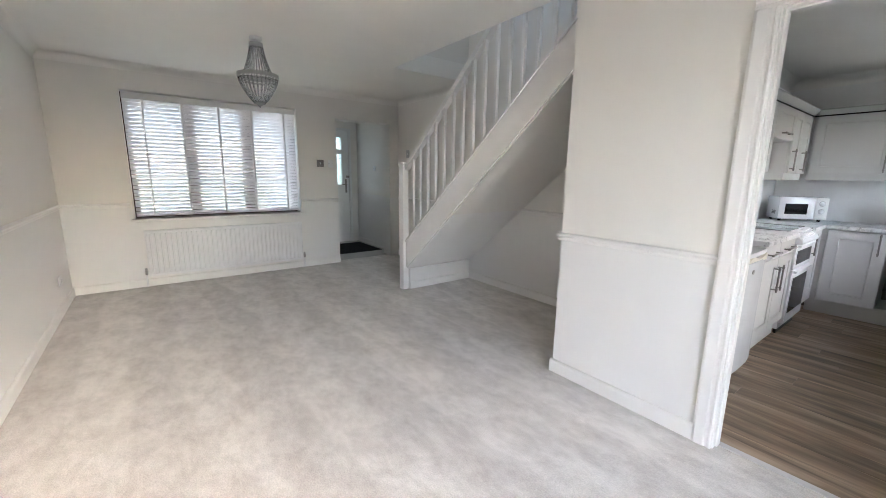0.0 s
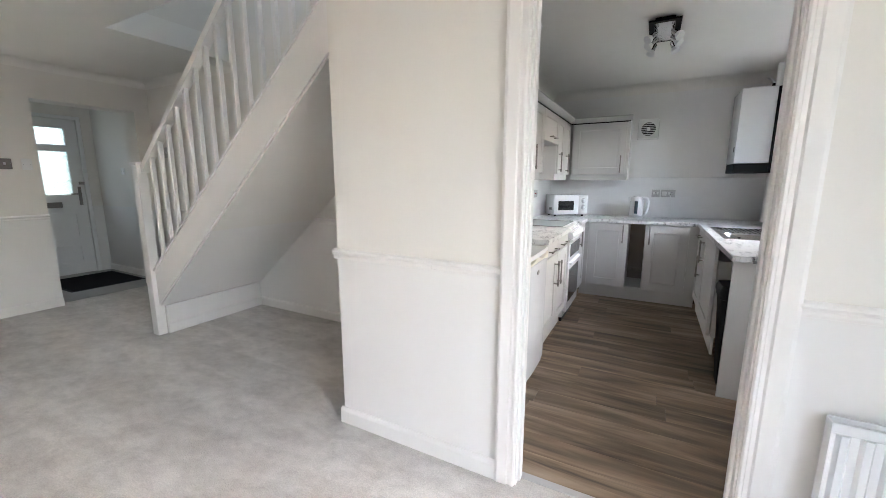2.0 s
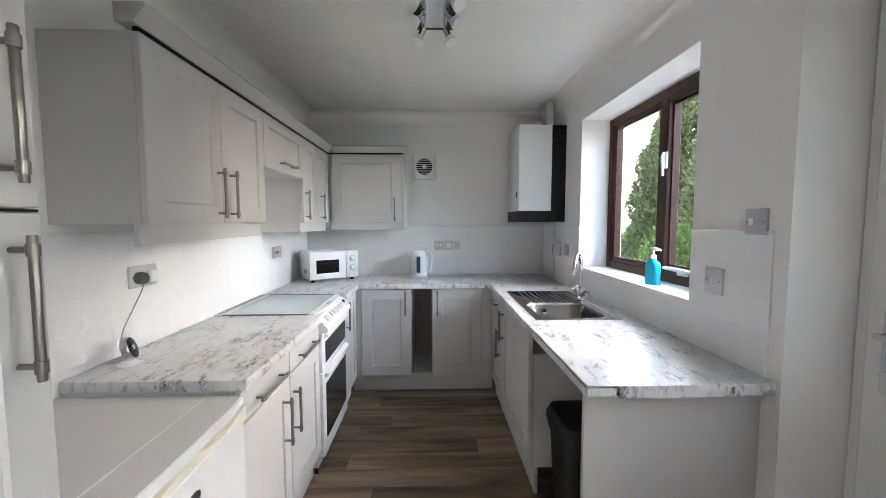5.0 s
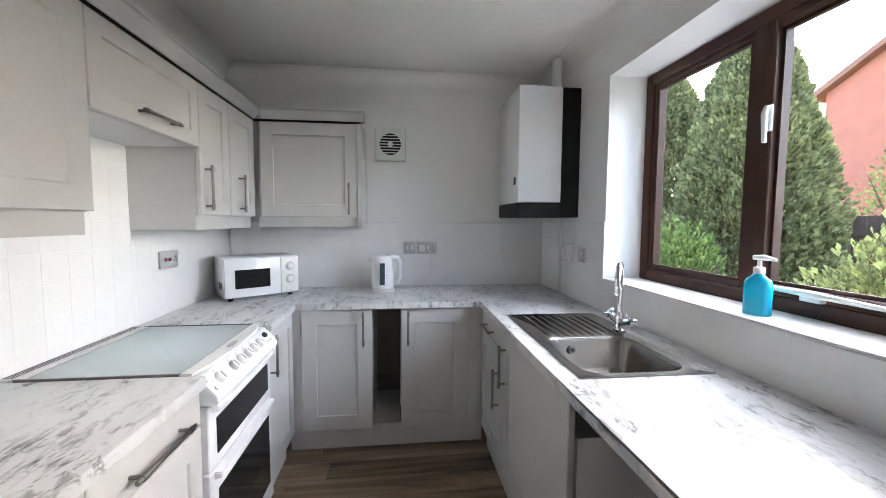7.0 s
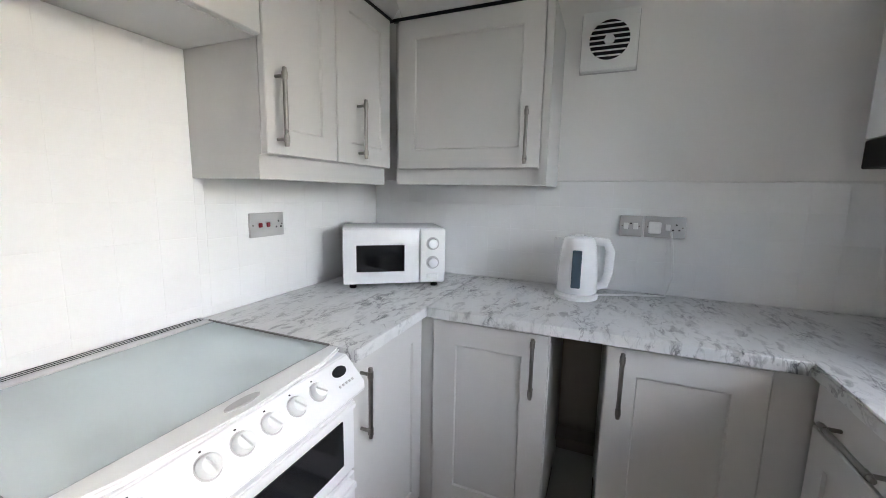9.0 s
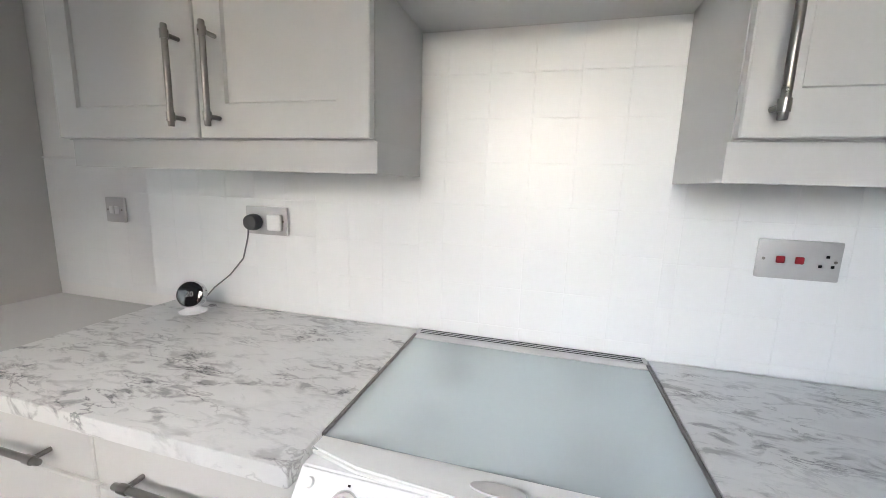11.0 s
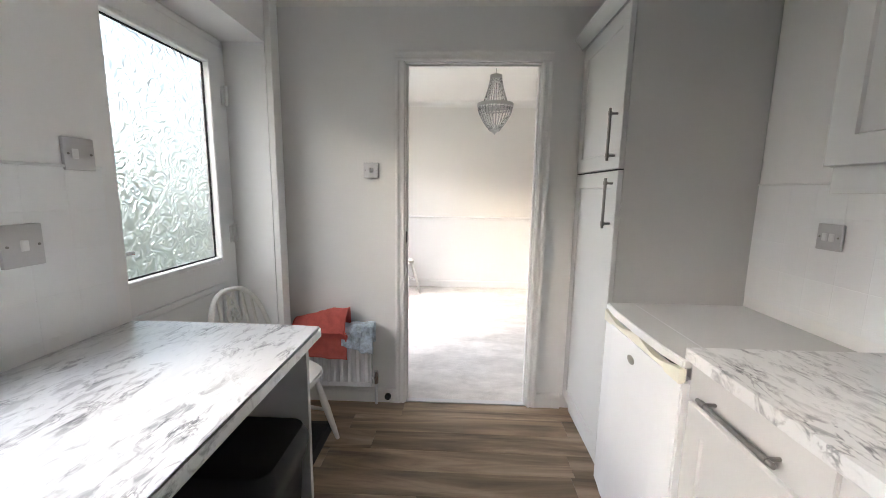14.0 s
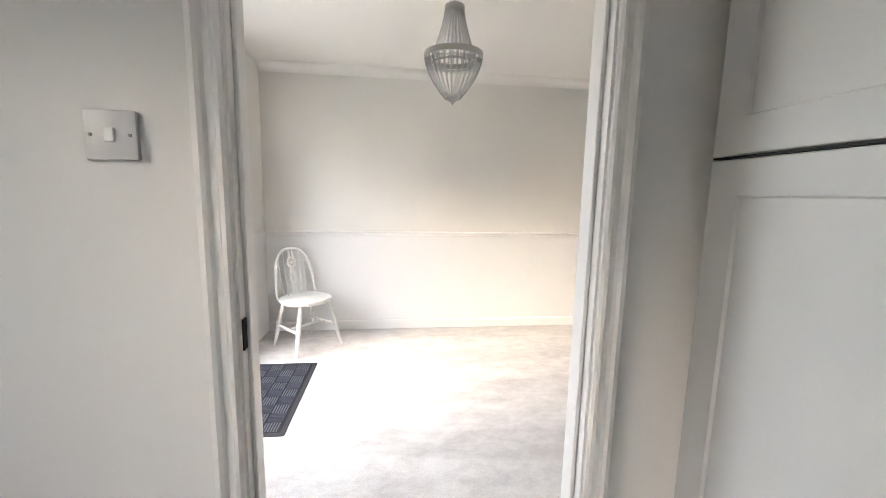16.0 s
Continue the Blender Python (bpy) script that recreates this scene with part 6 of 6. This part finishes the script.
def chandelier(x, y, zb, label):
    ob = thing("chandelier", label, "chandelier", pose(x, y, zb), "beaded chandeliers")
    top = LC - zb
    R, zr, zt, rt = 0.165, 0.225, 0.475, 0.052
    part("ceiling_cup", lathe(bmesh.new(), [(0.045, top - 0.03), (0.05, top - 0.02), (0.05, top - 0.001)], (0, 0, 0), 24), PLASTIC, ob, "white ceiling rose", True)
    part("flex", tube(bmesh.new(), [(0, 0, zt), (0, 0, top - 0.02)], 0.003, 8), SILVER, ob)
    part("top_band", lathe(bmesh.new(), [(rt, zt), (rt + 0.004, zt + 0.005), (rt + 0.004, zt + 0.03), (rt, zt + 0.034), (0.02, zt + 0.036)], (0, 0, 0), 28), SILVER, ob, "", True)

    def hoop(r, z, h, t):
        bm = bmesh.new()
        loop_ = [(r, z), (r + t, z), (r + t, z + h), (r, z + h)]
        n = 40
        rg = [[bm.verts.new((a * math.cos(2 * math.pi * k / n), a * math.sin(2 * math.pi * k / n), b)) for k in range(n)] for a, b in loop_]
        for i in range(4):
            for k in range(n):
                bm.faces.new((rg[i - 1][k - 1], rg[i - 1][k], rg[i][k], rg[i][k - 1]))
        return bm

    part("main_band", hoop(R - 0.004, zr, 0.03, 0.006), SILVER, ob, "", True)
    part("lower_band", hoop(0.118, zr - 0.03, 0.012, 0.004), SILVER, ob, "", True)
    part("finial", lathe(bmesh.new(), [(0.003, -0.022), (0.008, -0.01), (0.03, 0.006), (0.045, 0.018), (0.044, 0.03)], (0, 0, 0), 20), SILVER, ob, "", True)
    tmpl = bmesh.new()
    bmesh.ops.create_icosphere(tmpl, subdivisions=1, radius=1.0)
    tv = [v.co.copy() for v in tmpl.verts]
    tf = [[v.index for v in f.verts] for f in tmpl.faces]
    tmpl.free()

    def beads(pts, r):
        vs, fs = [], []
        for p in pts:
            b = len(vs)
            vs += [tuple(Vector(p) + Vector((c.x, c.y, c.z * 1.25)) * r) for c in tv]
            fs += [tuple(b + i for i in f) for f in tf]
        me = bpy.data.meshes.new("bead_strand")
        me.from_pydata(vs, [], fs)
        me.materials.append(CRYSTAL)
        o = new("bead_strand", me)
        o.parent = ob
        return o

    n = 27
    for k in range(n):
        a = 2 * math.pi * k / n
        up = []
        for i in range(20):
            u = i / 19
            r = rt + (0.118 - rt) * (u ** 1.35)
            up.append((r * math.cos(a), r * math.sin(a), zt + (zr + 0.02 - zt) * u))
        beads(up, 0.0064)
        lo = []
        for i in range(16):
            u = i / 15
            r = (R - 0.008) * (1 - 0.72 * u ** 1.6)
            lo.append((r * math.cos(a), r * math.sin(a), zr - (zr - 0.02) * u))
        beads(lo, 0.0072)
    ring_ = [((R - 0.012) * math.cos(2 * math.pi * k / 60), (R - 0.012) * math.sin(2 * math.pi * k / 60), zr - 0.02) for k in range(60)]
    beads(ring_, 0.008)
    part("lamp_holder", lathe(bmesh.new(), [(0.016, 0.30), (0.018, 0.36), (0.01, 0.5)], (0, 0, 0), 14), PLASTIC, ob, "", True)


chandelier(0.93, 3.55, 1.925, "beaded glass chandelier hanging near the front window")
chandelier(0.82, 0.14, 1.875, "beaded glass chandelier hanging near the garden doors")


def doormat(label, x, y, w, h, mat, z=0.0):
    ob = thing("doormat", label, "mat", pose(x, y, z))
    part("rubber_edge", boxed(-w / 2, w / 2, -h / 2, h / 2, 0, 0.006, bev=0.002), RUBBER, ob)
    part("carpet_insert", boxed(-w / 2 + 0.03, w / 2 - 0.03, -h / 2 + 0.03, h / 2 - 0.03, 0.005, 0.010, bev=0.002), mat, ob)


def ribbed_mat():
    ob = thing("doormat", "dark grey check-ribbed doormat on the carpet", "mat", pose(0.56, -1.075, 0))
    w, hgt, s = 0.95, 0.57, 0.098
    part("rubber_edge", boxed(-w / 2, w / 2, -hgt / 2, hgt / 2, 0, 0.005, bev=0.002), RUBBER, ob)
    part("carpet_insert", boxed(-w / 2 + 0.03, w / 2 - 0.03, -hgt / 2 + 0.03, hgt / 2 - 0.03, 0.004, 0.007), MATDARK, ob)
    shared = []
    for along in (0, 1):
        bm = bmesh.new()
        for k in range(6):
            a = 0.004 + k * (s - 0.006) / 6
            q = (a, a + 0.0085, 0.003, s - 0.003) if along else (0.003, s - 0.003, a, a + 0.0085)
            box(bm, q[0], q[1], q[2], q[3], 0.006, 0.0105, bev=0.0015)
        o = part("rib_block", bm, (MATGREY, MATBLUE)[along], ob)
        shared.append(o)
    first = [False, False]
    for i in range(9):
        for j in range(5):
            k = (i + j) % 2
            if first[k]:
                o = new("rib_block", shared[k].data)
                o.parent = ob
            else:
                o, first[k] = shared[k], True
            o.location = (-w / 2 + 0.034 + s * i, -hgt / 2 + 0.04 + s * j, 0)


MATDARK = material("mat_base", (0.022, 0.023, 0.027), 0.95, spec=0.1)
MATGREY = material("mat_grey_rib", (0.10, 0.104, 0.118), 0.95, var=0.3, scale=90, spec=0.1)
MATBLUE = material("mat_blue_rib", (0.045, 0.048, 0.062), 0.95, var=0.3, scale=90, spec=0.1)
ribbed_mat()
doormat("black coir doormat in the hallway", 2.95, 6.33, 0.78, 0.95, material("black_coir", (0.02, 0.02, 0.021), 0.95, var=0.3, scale=80, bump=0.8, bump_scale=300, spec=0.1), 0.004)
doormat("small black doormat inside the back door", 2.86, -1.04, 0.62, 0.36, material("black_mat_pile", (0.025, 0.025, 0.027), 0.95, var=0.4, scale=60, bump=0.8, bump_scale=300, spec=0.1))


# ---- outside ----
def leaf_mat(name, c, v=0.35):
    m = material(name, c, 0.6, var=v, scale=1.2, fine=9.0, spec=0.3)
    n, l = m.node_tree.nodes, m.node_tree.links
    g = n.new("ShaderNodeNewGeometry")
    r = n.new("ShaderNodeMapRange")
    r.inputs["To Min"].default_value, r.inputs["To Max"].default_value = 0.55, 1.5
    l.new(g.outputs["Random Per Island"], r.inputs["Value"])
    p = n["Principled BSDF"]
    src = p.inputs["Base Color"].links[0].from_socket
    s = n.new("ShaderNodeVectorMath")
    s.operation = "SCALE"
    l.new(src, s.inputs[0])
    l.new(r.outputs[0], s.inputs["Scale"])
    l.new(s.outputs[0], p.inputs["Base Color"])
    tr = n.new("ShaderNodeBsdfTranslucent")
    l.new(s.outputs[0], tr.inputs["Color"])
    mx = n.new("ShaderNodeMixShader")
    mx.inputs[0].default_value = 0.4
    l.new(p.outputs[0], mx.inputs[1])
    l.new(tr.outputs[0], mx.inputs[2])
    l.new(mx.outputs[0], n["Material Output"].inputs["Surface"])
    return m


def fronds(name, count, place, size, mat, parent, seed, droop=0.3):
    """Many small bent leaf sprays; place(rnd) gives a spot and the way it points."""
    rnd = random.Random(seed)
    vs, fs = [], []
    for _ in range(count):
        p, d = place(rnd)
        p, d = Vector(p), Vector(d).normalized()
        side = d.cross(Vector((rnd.uniform(-1, 1), rnd.uniform(-1, 1), rnd.uniform(-0.3, 1)))).normalized()
        L = size * rnd.uniform(0.6, 1.4)
        wd = L * rnd.uniform(0.22, 0.38)
        a = p + d * L * 0.5 + side * wd
        b = p + d * L * 0.5 - side * wd
        t = p + d * L + Vector((0, 0, -droop * L * rnd.random()))
        k = len(vs)
        vs += [tuple(p), tuple(a), tuple(t), tuple(b), tuple(p + d * L * 0.55 + d.cross(side) * wd * 0.6)]
        fs += [(k, k + 1, k + 4), (k + 1, k + 2, k + 4), (k + 2, k + 3, k + 4), (k + 3, k, k + 4)]
    me = bpy.data.meshes.new(name)
    me.from_pydata(vs, [], fs)
    me.materials.append(mat)
    ob = new(name, me)
    ob.parent = parent
    return ob


def conifer(x, y, h, r, label, seed, n=9000):
    ob = thing("conifer_tree", label, "tree", pose(x, y, GZ))
    pts = [(0, 0, 0), (0.03, 0.0, h * 0.3), (0.0, 0.04, h * 0.6), (0, 0, h * 0.93)]
    part("trunk", tube(bmesh.new(), pts, [0.13, 0.1, 0.06, 0.015], 10), BARK, ob, "", True)
    rl = random.Random(seed)
    bm = bmesh.new()
    for k in range(26):
        z = h * (0.08 + 0.8 * k / 26)
        a = rl.random() * 6.28
        rr = r * 0.6 * (1 - z / h) ** 0.6
        tube(bm, [(0, 0, z), (math.cos(a) * rr * 0.5, math.sin(a) * rr * 0.5, z + 0.15), (math.cos(a) * rr, math.sin(a) * rr, z + 0.45)], [0.03, 0.02, 0.008], 6)
    part("limbs", bm, BARK, ob)

    def place(rnd):
        u = rnd.random() ** 1.15
        a = rnd.random() * 2 * math.pi
        z = h * (0.02 + 0.97 * u)
        prof = (1 - u) ** 0.5 * min(1, 0.7 + 2 * u)
        lump = 1 + 0.24 * noise.noise((math.cos(a) * 2.2 + seed, math.sin(a) * 2.2, z * 1.6)) + 0.16 * noise.noise((math.cos(a) * 6, math.sin(a) * 6 + seed, z * 5))
        q = r * prof * lump * (0.5 + 0.5 * rnd.random() ** 0.45)
        return (math.cos(a) * q, math.sin(a) * q, z), (math.cos(a) * 0.75, math.sin(a) * 0.75, 0.95)

    fronds("crown", n, place, 0.085, LEAF, ob, seed)
    return ob


def shrub(x, y, w, d, h, label, mat, seed, n=2500):
    ob = thing("shrub", label, "shrub", pose(x, y, GZ))
    bm = bmesh.new()
    rl = random.Random(seed)
    for k in range(9):
        a = rl.random() * 6.28
        tube(bm, [(0, 0, 0), (math.cos(a) * w * 0.2, math.sin(a) * d * 0.2, h * 0.45), (math.cos(a) * w * 0.38, math.sin(a) * d * 0.38, h * 0.8)], [0.02, 0.013, 0.005], 6)
    part("stems", bm, BARK, ob)

    def place(rnd):
        a, e = rnd.random() * 2 * math.pi, math.asin(rnd.random())
        c = math.cos(e)
        f = (0.75 + 0.25 * rnd.random()) * (1 + 0.3 * noise.noise((math.cos(a) * 2 + seed, math.sin(a) * 2, e * 3)))
        v = (math.cos(a) * c * w / 2 * f, math.sin(a) * c * d / 2 * f, 0.05 + math.sin(e) * h * f)
        return v, (math.cos(a) * c, math.sin(a) * c, math.sin(e) + 0.4)

    fronds("foliage", n, place, 0.075, mat, ob, seed)


GZ = -0.25
GRASS = material("lawn", (0.11, 0.15, 0.055), 0.9, var=0.35, scale=1.5, fine=60, bump=0.6, bump_scale=60, spec=0.1)
BARK = material("bark", (0.12, 0.085, 0.06), 0.9, var=0.3, bump=0.5, bump_scale=40)
LEAF = leaf_mat("conifer_leaf", (0.19, 0.195, 0.085))
YELLOW = leaf_mat("golden_leaf", (0.27, 0.28, 0.10))
HEDGE = leaf_mat("hedge_leaf", (0.15, 0.20, 0.05))
FENCE = material("weathered_fence", (0.15, 0.10, 0.075), 0.85, var=0.25, scale=6, bump=0.3, bump_scale=50, random_tint=0.15)
BRICK = material("red_brick", (0.50, 0.17, 0.11), 0.85, var=0.15, scale=3, bump=0.4, bump_scale=30)
ROOF = material("roof_tile", (0.30, 0.13, 0.09), 0.8, var=0.2, scale=5, bump=0.4, bump_scale=20)
structure("ground", boxed(-400, 400, -400, 400, GZ - 0.3, GZ), GRASS, "garden lawn reaching far out", "ground")
# Unseen paving, added pale to throw light up onto the kitchen ceiling.
structure("pavement", boxed(-3.0, 9.0, -3.2, -1.52, GZ, GZ + 0.05, bev=0.004), material("bounce_paving", (0.50, 0.48, 0.45), 0.85, var=0.12, scale=3, bump=0.3, bump_scale=60), "unseen pale paving added to bounce light into the kitchen", "pavement")
conifer(7.95, -4.85, 4.25, 1.08, "tall dense green conifer in the garden", 5, 70000)
conifer(10.2, -5.3, 4.4, 1.25, "broad green conifer behind the hedge", 11, 50000)
shrub(7.5, -3.5, 1.6, 1.0, 1.5, "yellow-green garden shrub below the conifers", HEDGE, 21, 5000)
shrub(5.55, -3.75, 1.5, 1.1, 1.45, "golden garden shrub near the window", YELLOW, 31, 5000)
shrub(8.1, -8.3, 3.0, 1.8, 3.0, "tall golden shrub behind the fence", YELLOW, 51, 6000)


def fence():
    ob = thing("garden_fence", "brown timber boarded garden fence", "fence", pose(-4, -6.6, GZ))
    board = None
    for k in range(110):
        if board is None:
            o = part("board", boxed(0, 0.145, -0.01, 0.01, 0.05, 1.75, bev=0.003), FENCE, ob)
            board = o.data
        else:
            o = new("board", board)
            o.parent = ob
        o.location = (0.15 * k, 0.006 * (k % 2), 0.02 * math.sin(k * 2.3))
    for k in range(9):
        part("post", boxed(2.0 * k, 2.0 * k + 0.09, 0.02, 0.11, 0, 1.85, bev=0.004), FENCE, ob)
    part("rail", boxed(0, 16.5, 0.02, 0.06, 1.45, 1.53), FENCE, ob)


def neighbour():
    ob = thing("brick_house", "red brick neighbouring house with gable end", "house", pose(9.3, -15.2, GZ))
    o = [(-3.0, 0), (3.0, 0), (3.0, 5.0), (0, 6.56), (-3.0, 5.0)]
    part("wall", prism(bmesh.new(), o, -4, 4, Matrix(((1, 0, 0, 0), (0, 0, 1, 0), (0, 1, 0, 0), (0, 0, 0, 1)))), BRICK, ob, "red brick gable wall")
    bm = prism(bmesh.new(), [(3.3, 4.86), (0, 6.57), (0, 6.71), (3.45, 4.95)], -4.2, 4.2, Matrix(((1, 0, 0, 0), (0, 0, 1, 0), (0, 1, 0, 0), (0, 0, 0, 1))))
    prism(bm, [(-3.3, 4.86), (0, 6.57), (0, 6.71), (-3.45, 4.95)], -4.2, 4.2, Matrix(((1, 0, 0, 0), (0, 0, 1, 0), (0, 1, 0, 0), (0, 0, 0, 1))))
    part("roof", bm, ROOF, ob)


fence(); neighbour()

pieces()
